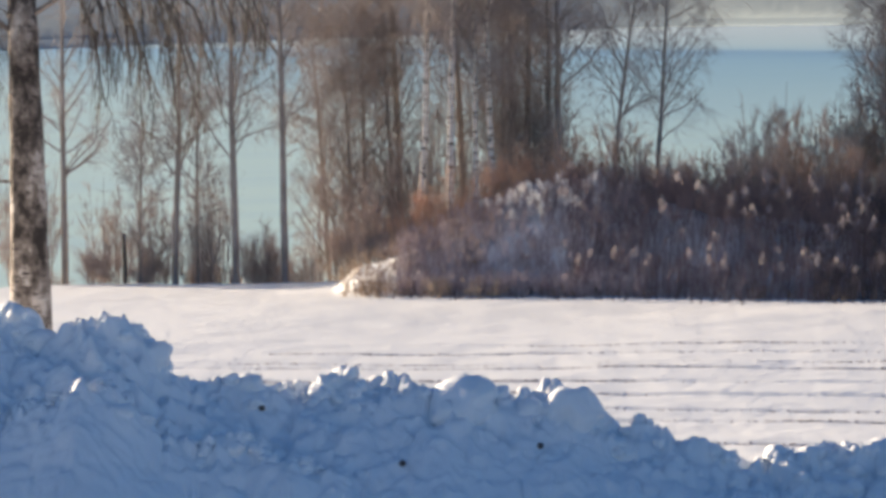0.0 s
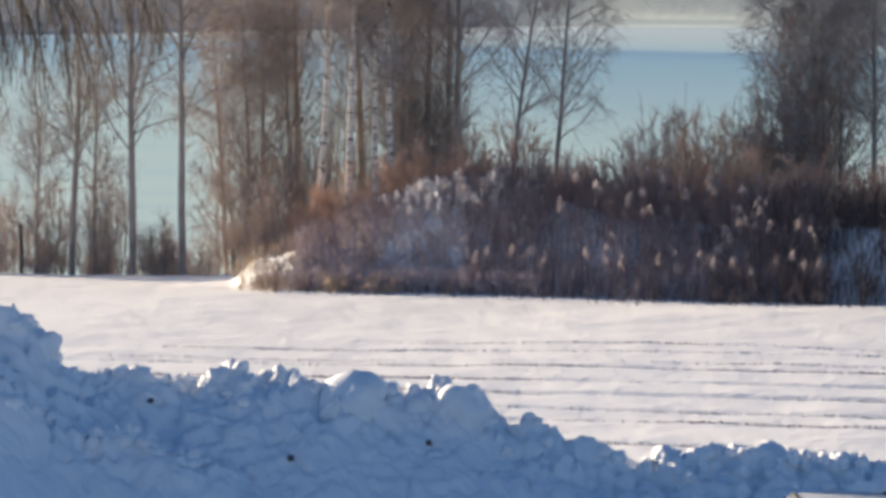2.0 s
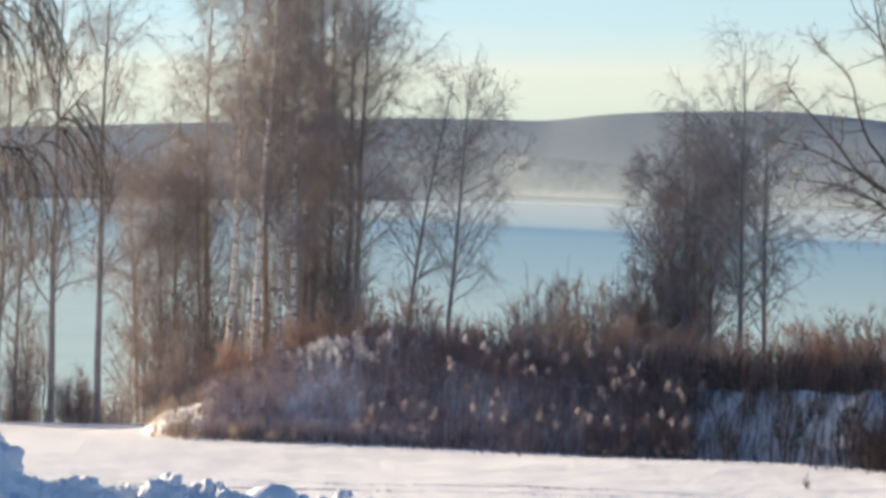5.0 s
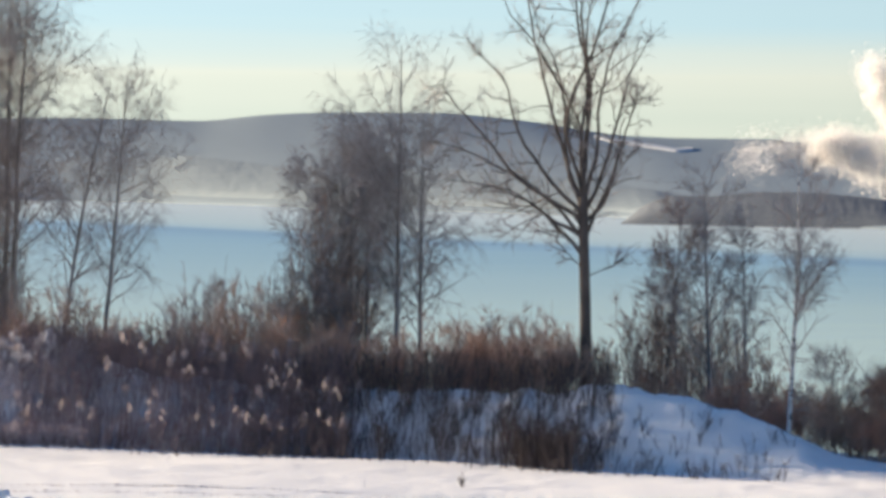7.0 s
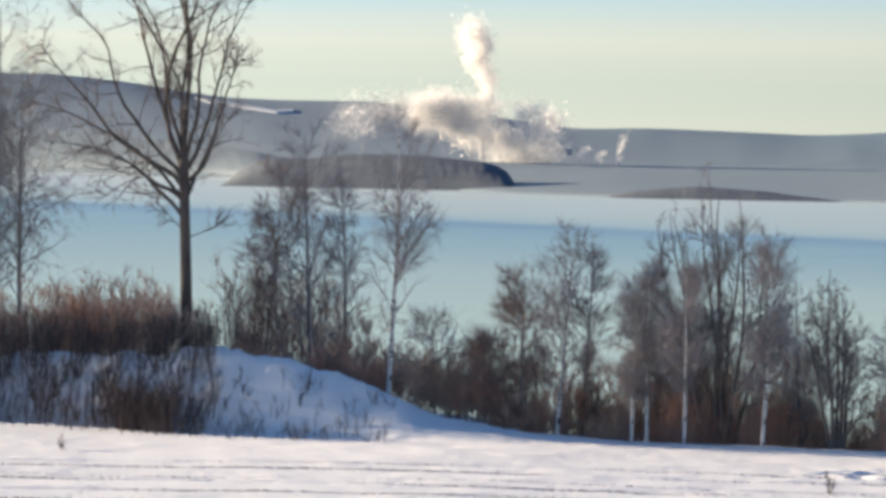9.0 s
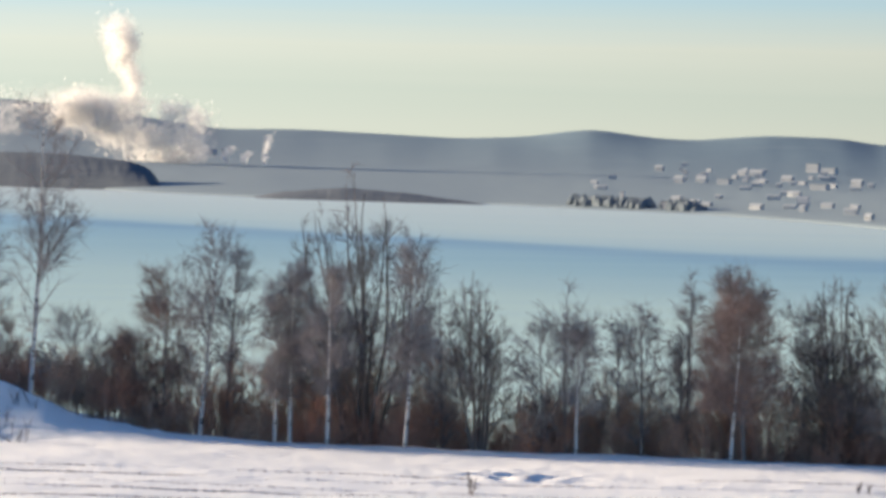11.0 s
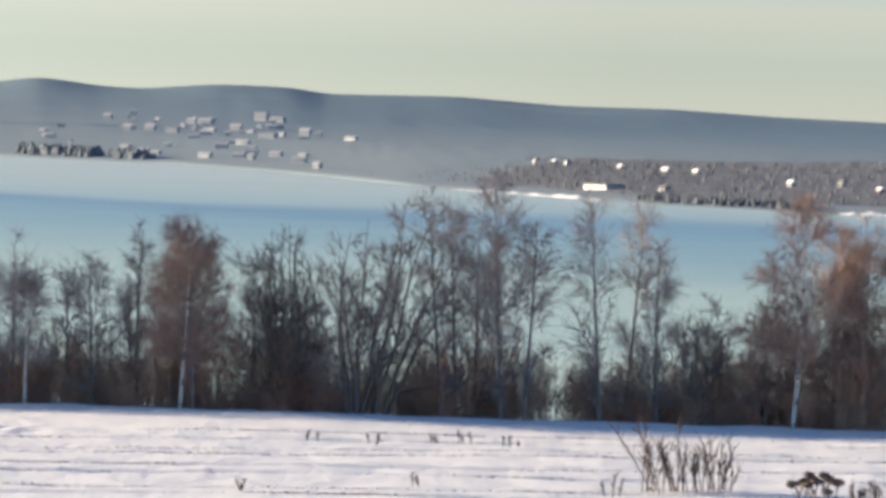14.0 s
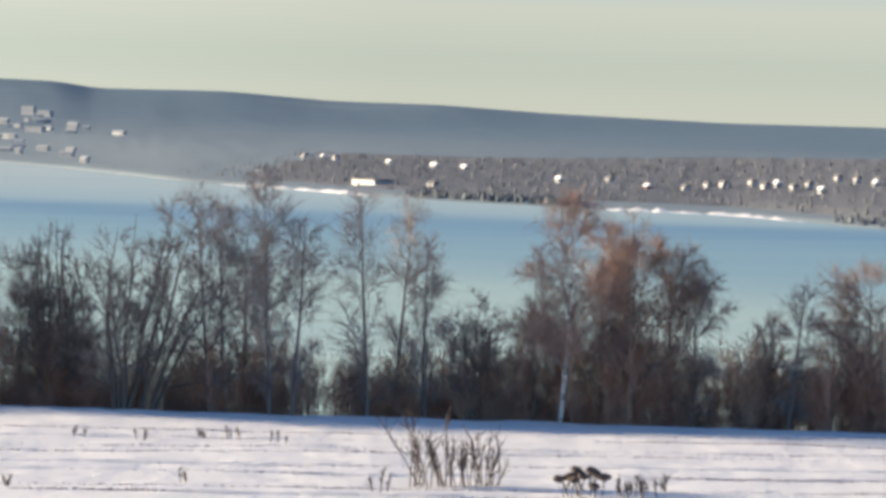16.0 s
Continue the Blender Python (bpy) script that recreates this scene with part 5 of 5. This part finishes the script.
def house(name, label, az, d, z, width, depth, tall, wall, roof_mat, rise, panes, turn=50):
    """A far building turned to the lake: walls, gabled or flat roof, panes."""
    x, y = polar(az, d)
    ob = thing(name, label, "building", "buildings on the far shore", at=(x, y, z - 0.4))
    ob.rotation_euler.z = radians(-az - turn)
    part("wall", box(-width / 2, width / 2, 0, depth, -1.5, tall), wall, ob)
    w, o = width / 2 + 0.3, 0.3
    if rise:
        bm = slab([(-w, -o, tall), (w, -o, tall), (w, depth + o, tall), (-w, depth + o, tall)], [(-w, depth / 2 - 0.1, tall + rise), (w, depth / 2 - 0.1, tall + rise), (w, depth / 2 + 0.1, tall + rise), (-w, depth / 2 + 0.1, tall + rise)])
    else:
        bm = box(-w, w, -o, depth + o, tall, tall + 0.5)
    part("roof", bm, roof_mat, ob)
    for i in range(panes):
        cx = -width / 2 + width * (i + 0.5) / panes
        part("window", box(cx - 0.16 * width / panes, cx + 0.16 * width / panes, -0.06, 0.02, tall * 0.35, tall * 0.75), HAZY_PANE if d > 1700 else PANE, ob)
    return ob


def wooded_house(az, up, width, tall, wall, roof_mat, label):
    d = float(shore_d(az)) + 35 + 420 * up
    house("house", label, az, d, float(wood_site(az, d)), width * 0.46, 2.6, tall * 0.60, wall, roof_mat, 1.1, 3)


hall_d = float(shore_d(27.9)) + 62
house("boat_hall", "long low white hall with a dark roof on the shore", 27.93, hall_d, float(wood_site(27.93, hall_d)), 13.0, 9.0, 2.2, WHITE_WALL, DARK_ROOF, 0, 5)
W, G, R = (WHITE_WALL, DARK_ROOF, "small white house among leafless trees"), (GREY_WALL, SNOW, "small grey house with a snowy roof"), (RED_WALL, SNOW, "small dark red house with a snowy roof")
for az, up, width, tall, (wall, roof_mat, label) in (
        (28.99, 0.10, 6.5, 2.6, W), (26.96, 0.72, 4.0, 3.6, W), (27.25, 0.70, 3.2, 2.6, G), (27.45, 0.68, 3.6, 3.4, W), (28.3, 0.62, 4.6, 2.4, G), (29.02, 0.58, 7.5, 2.2, G), (29.5, 0.55, 6.0, 2.2, G),
        (31.0, 0.28, 5.0, 3.2, G), (31.8, 0.30, 4.5, 3.4, W), (32.4, 0.2, 4.0, 2.4, R), (33.0, 0.20, 4.0, 2.6, W), (33.35, 0.24, 4.2, 3.2, W), (33.6, 0.26, 5.5, 3.6, W), (34.05, 0.30, 4.6, 4.0, W),
        (34.25, 0.26, 5.0, 3.4, W), (34.45, 0.30, 4.0, 3.6, G), (34.7, 0.27, 4.6, 3.2, W), (34.95, 0.30, 3.6, 4.2, W), (35.15, 0.26, 4.4, 2.6, G), (35.4, 0.46, 4.0, 3.6, W), (35.7, 0.44, 3.6, 3.8, W), (36.0, 0.4, 4.0, 3.0, G)):
    wooded_house(az, up, width, tall, wall, roof_mat, label)

for name, label, az, d, width, tall, wall, roof_mat, rise, panes in (
        ("works_hall", "white waterside building among dark trees", 20.31, 1868, 10, 5.5, WHITE_WALL, DARK_ROOF, 0, 4),
        ("works_hall", "pale low waterside building with a snowy roof", 19.05, 1922, 12, 5.0, GREY_WALL, SNOW, 0, 4),
        ("works_tower", "pale tall block above the waterside works", 19.61, 1925, 3.6, 11.0, WHITE_WALL, SNOW, 0, 1),
        ("works_hall", "grey works building by the lake", 19.9, 1900, 13, 6.5, GREY_WALL, DARK_ROOF, 0, 5),
        ("works_hall", "low grey shed by the lake", 19.4, 1905, 10, 4.0, GREY_WALL, DARK_ROOF, 1.5, 3),
        ("apartment_block", "pale apartment block on the wooded hillside", 22.6, 3240, 20, 12, PALE_WALL, SNOW, 0, 5),
        ("apartment_block", "pale apartment block on the wooded hillside", 22.85, 3180, 22, 8, PALE_WALL, SNOW, 0, 5),
        ("apartment_block", "pale row of houses on the wooded hillside", 21.71, 2930, 20, 6, PALE_WALL, SNOW, 2, 5),
        ("apartment_block", "pale row of houses on the wooded hillside", 21.5, 2900, 12, 6, WHITE_WALL, SNOW, 2, 3),
        ("apartment_block", "pale house on the wooded hillside", 20.18, 3080, 12, 6, GREY_WALL, SNOW, 2, 3),
        ("apartment_block", "pale house above the works", 20.5, 2370, 10, 5, PALE_WALL, SNOW, 2, 3),
        ("apartment_block", "pale house above the works", 20.85, 2420, 12, 4.5, PALE_WALL, SNOW, 2, 3),
        ("apartment_block", "low pale block near the shore", 22.7, 2160, 18, 5, PALE_WALL, SNOW, 0, 5),
        ("apartment_block", "low pale block near the shore", 21.2, 2350, 14, 5, PALE_WALL, SNOW, 0, 4),
        ("apartment_block", "low pale block near the shore", 23.3, 2400, 12, 5, PALE_WALL, SNOW, 2, 3),
        ("apartment_block", "low pale block near the shore", 22.2, 2600, 14, 5, PALE_WALL, SNOW, 2, 3),
        ("mill_building", "tall white mill building beside drifting steam", 13.27, 3330, 7, 9, WHITE_WALL, SNOW, 0, 2),
        ("mill_building", "white mill block on the far shore", 13.68, 3290, 5, 6, WHITE_WALL, SNOW, 0, 2),
        ("mill_building", "grey mill hall on the far shore", 12.9, 3260, 40, 9, GREY_WALL, SNOW, 0, 6)):
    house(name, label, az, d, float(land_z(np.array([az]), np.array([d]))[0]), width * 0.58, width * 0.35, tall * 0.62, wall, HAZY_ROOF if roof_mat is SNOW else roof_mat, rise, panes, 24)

# the rest of the town, up the hillside
town_rng = random.Random(17)
for _ in range(60):
    az = town_rng.choice((town_rng.uniform(19.0, 21.0), town_rng.gauss(22.3, 0.6), town_rng.uniform(20.5, 24.2)))
    d = float(shore_d(az)) + 60 + town_rng.random() ** 1.5 * (1500 if 20.5 < az < 23.6 else 700)
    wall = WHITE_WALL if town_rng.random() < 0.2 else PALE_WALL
    house("town_house", "small hazy house with a hazed snowy roof on the hillside", az, d, float(land_z(np.array([az]), np.array([d]))[0]), town_rng.uniform(2.5, 7), town_rng.uniform(2.5, 4), town_rng.uniform(1.6, 2.8), wall, HAZY_ROOF, 1.0, 2, 20 + town_rng.uniform(-12, 14))

# mill chimney
x, y = polar(11.75, 2950)
bm = bmesh.new()
bmesh.ops.create_cone(bm, cap_ends=True, segments=20, radius1=3.0, radius2=2.2, depth=52, matrix=Matrix.Translation((0, 0, 26)))
chimney = part("mill_chimney", bm, GREY_WALL)
chimney.location = (x, y, -19)
tagged(chimney, "grey mill chimney wrapped in steam", "chimney")


def far_woods():
    """Small conifers and bare crowns along the far shore and round the houses."""
    r = np.random.default_rng(71)
    az = np.concatenate([r.uniform(24.0, 38, 2000), r.uniform(28.6, 31.4, 420), r.uniform(35.4, 38, 200), np.concatenate([r.normal(c, w, 55) for c, w in ((18.98, 0.09), (19.72, 0.17), (20.62, 0.16), (19.3, 0.10))])])
    kind = np.repeat([0, 1, 2, 3], [2000, 420, 200, 220])
    up = r.uniform(0.02, 0.9, len(az))
    fd = shore_d(az)
    d = np.where(kind == 0, fd + 40 + 400 * up, np.where((kind == 1) | (kind == 2), fd + 2 + 42 * up, fd + 12 + 45 * up))
    z = np.where(kind <= 2, np.maximum(wood_site(az, d), LAKE_Z + 0.5), land_z(az, d))
    h = np.where(kind == 1, r.uniform(1.4, 3.4, len(az)), r.uniform(1.0, 2.8, len(az))) * np.where(kind == 3, 2.2, np.where(kind == 0, 1.1, 1))
    w = h * r.uniform(0.22, 0.42, len(az)) * np.where(kind == 3, 1.6, np.where(kind == 0, 0.6, 1))
    x, y = d * np.sin(np.radians(az)), d * np.cos(np.radians(az))
    ang = np.arange(6) / 6 * 2 * math.pi
    ring = np.stack([np.cos(ang), np.sin(ang), 0 * ang], -1)
    levels = ((0.0, 0.25), (0.12, 1.0), (0.5, 0.72), (0.8, 0.36), (1.0, 0.05))
    v = np.stack([np.stack([x, y, z - 0.3], -1)[:, None] + ring[None] * (w * k)[:, None, None] * r.uniform(0.7, 1.2, (len(az), 6, 1)) + np.array((0, 0, 1.0)) * (h * q)[:, None, None] for q, k in levels], 1)
    n = len(levels)
    base = (np.arange(len(az))[:, None, None] * n + np.arange(n - 1)[None, :, None]) * 6
    k = np.arange(6)[None, None]
    k2 = (k + 1) % 6
    f = np.stack([base + k, base + k2, base + 6 + k2, base + 6 + k], -1).reshape(-1, 4)
    pick = np.repeat((kind == 1) | (kind == 2), (n - 1) * 6)
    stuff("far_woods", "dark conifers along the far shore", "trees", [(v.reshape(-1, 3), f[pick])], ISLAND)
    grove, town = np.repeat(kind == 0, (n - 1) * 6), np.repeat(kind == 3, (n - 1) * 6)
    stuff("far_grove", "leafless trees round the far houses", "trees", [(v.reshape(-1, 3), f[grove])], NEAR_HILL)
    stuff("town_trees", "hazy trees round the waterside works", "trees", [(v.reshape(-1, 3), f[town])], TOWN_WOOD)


# Works trees, greyed in their colour by distance haze.
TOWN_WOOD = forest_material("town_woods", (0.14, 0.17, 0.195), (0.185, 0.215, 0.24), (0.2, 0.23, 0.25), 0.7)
far_woods()


def steam_material():
    m = bpy.data.materials.new("steam")
    m.use_nodes = True
    nt = m.node_tree
    nt.nodes.clear()
    out, lit = nt.nodes.new("ShaderNodeOutputMaterial"), nt.nodes.new("ShaderNodeMixShader")
    dif, tra = nt.nodes.new("ShaderNodeBsdfDiffuse"), nt.nodes.new("ShaderNodeBsdfTranslucent")
    for n in (dif, tra):
        n.inputs["Color"].default_value = (0.88, 0.86, 0.84, 1)
    lit.inputs[0].default_value = 0.58
    nt.links.new(dif.outputs[0], lit.inputs[1])
    nt.links.new(tra.outputs[0], lit.inputs[2])
    nt.links.new(lit.outputs[0], out.inputs[0])
    return m


STEAM = steam_material()


def steam(name, puffs, seed, parent, fleck=0.55):
    """Drifting vapour: many small flecks, thick in the heart of each puff and thin at its rim.
    Puffs: heading, angle above level (thousandths), half width and half height in metres, flecks."""
    r = np.random.default_rng(seed)
    centres = []
    for az, e, wide, tall, count in puffs:
        d = 2850 + r.uniform(-15, 15)
        x, y = polar(az, d)
        q = r.normal(0, 0.62, (count, 3))
        centres.append(q * np.array((wide, wide, tall)) + np.array((x, y, 7.5 + e * d / 1000)))
    c = np.concatenate(centres)
    n = len(c)
    corner = c[:, None] + r.normal(0, fleck, (n, 3, 3))
    ob = part(name, mesh_from(name, corner.reshape(-1, 3), np.arange(3 * n).reshape(-1, 3), STEAM, False), parent=parent)
    ob["kind"] = "stuff"


def plume():
    r = np.random.default_rng(81)
    cloud = thing("steam_plume", "white steam plume drifting above a far mill", "steam")
    billow, veil_puffs, column = [], [], []
    for i in range(60):
        az = r.uniform(10.75, 13.0)
        top = np.interp(az, (10.6, 11.2, 11.7, 12.2, 12.7, 13.0), (10.5, 12.0, 12.2, 10.5, 8.0, 5.5))
        low = np.interp(az, (10.6, 11.2, 11.7, 12.0, 12.5, 13.0), (7.0, 4.0, -1.5, -6.5, -6.5, -3))
        size = r.uniform(5, 10)
        billow.append((az, r.uniform(low, top), size * 1.25, size, int(size * size * 13)))
    for i in range(34):
        az = r.uniform(9.6, 11.6)
        size = r.uniform(5, 10)
        veil_puffs.append((az, np.interp(az, (9.6, 10.6, 11.6), (8.2, 8.8, 7.0)) + r.normal(0, 2.4), size * 1.8, size, int(size * size * 8)))
    for i in range(22):
        q = i / 21
        size = 3.0 + 6.5 * q ** 0.8 * r.uniform(0.7, 1.1)
        column.append((11.88 - 0.30 * q ** 1.3 + r.normal(0, 0.02 + 0.04 * q), 11.5 + 19.5 * q, size, size, int(size * size * 15)))
    steam("billow", billow, 82, cloud)
    steam("veil", veil_puffs, 83, cloud, 0.34)
    steam("column", column, 84, cloud)
    for az, low, high, count in ((13.93, -5.0, 2.0, 34), (13.30, -4.5, -1.5, 40), (13.60, -5.0, -2.5, 22)):
        wisp = thing("steam_wisp", "thin wisp of steam on the far shore", "steam")
        steam("column", [(az + 0.10 * q ** 2 + r.normal(0, 0.015), low + (high - low) * q, 1.4 + 1.8 * q, 2.0, count) for q in np.linspace(0, 1, 9)], 85, wisp, 0.6)


plume()

# snow-covered clearing on the hill, with distance haze greyed into its colour
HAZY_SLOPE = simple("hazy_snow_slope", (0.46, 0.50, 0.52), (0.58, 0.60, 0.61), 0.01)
azs = np.linspace(7.2, 8.75, 60)
rows = np.linspace(0, 1, 8)[:, None]
mid = np.interp(azs, (7.2, 7.8, 8.5, 9.1, 9.6), (4520, 4420, 4250, 4420, 4480))
d = mid + (rows - 0.5) * np.interp(azs, (7.2, 7.5, 8.6, 9.2, 9.6), (20, 190, 110, 20, 10))
a2 = np.broadcast_to(azs, d.shape)
v = np.stack([d * np.sin(np.radians(a2)), d * np.cos(np.radians(a2)), land_z(a2, d) + np.where((rows < 0.01) | (rows > 0.99), -1.5, 1.3)], -1).reshape(-1, 3)
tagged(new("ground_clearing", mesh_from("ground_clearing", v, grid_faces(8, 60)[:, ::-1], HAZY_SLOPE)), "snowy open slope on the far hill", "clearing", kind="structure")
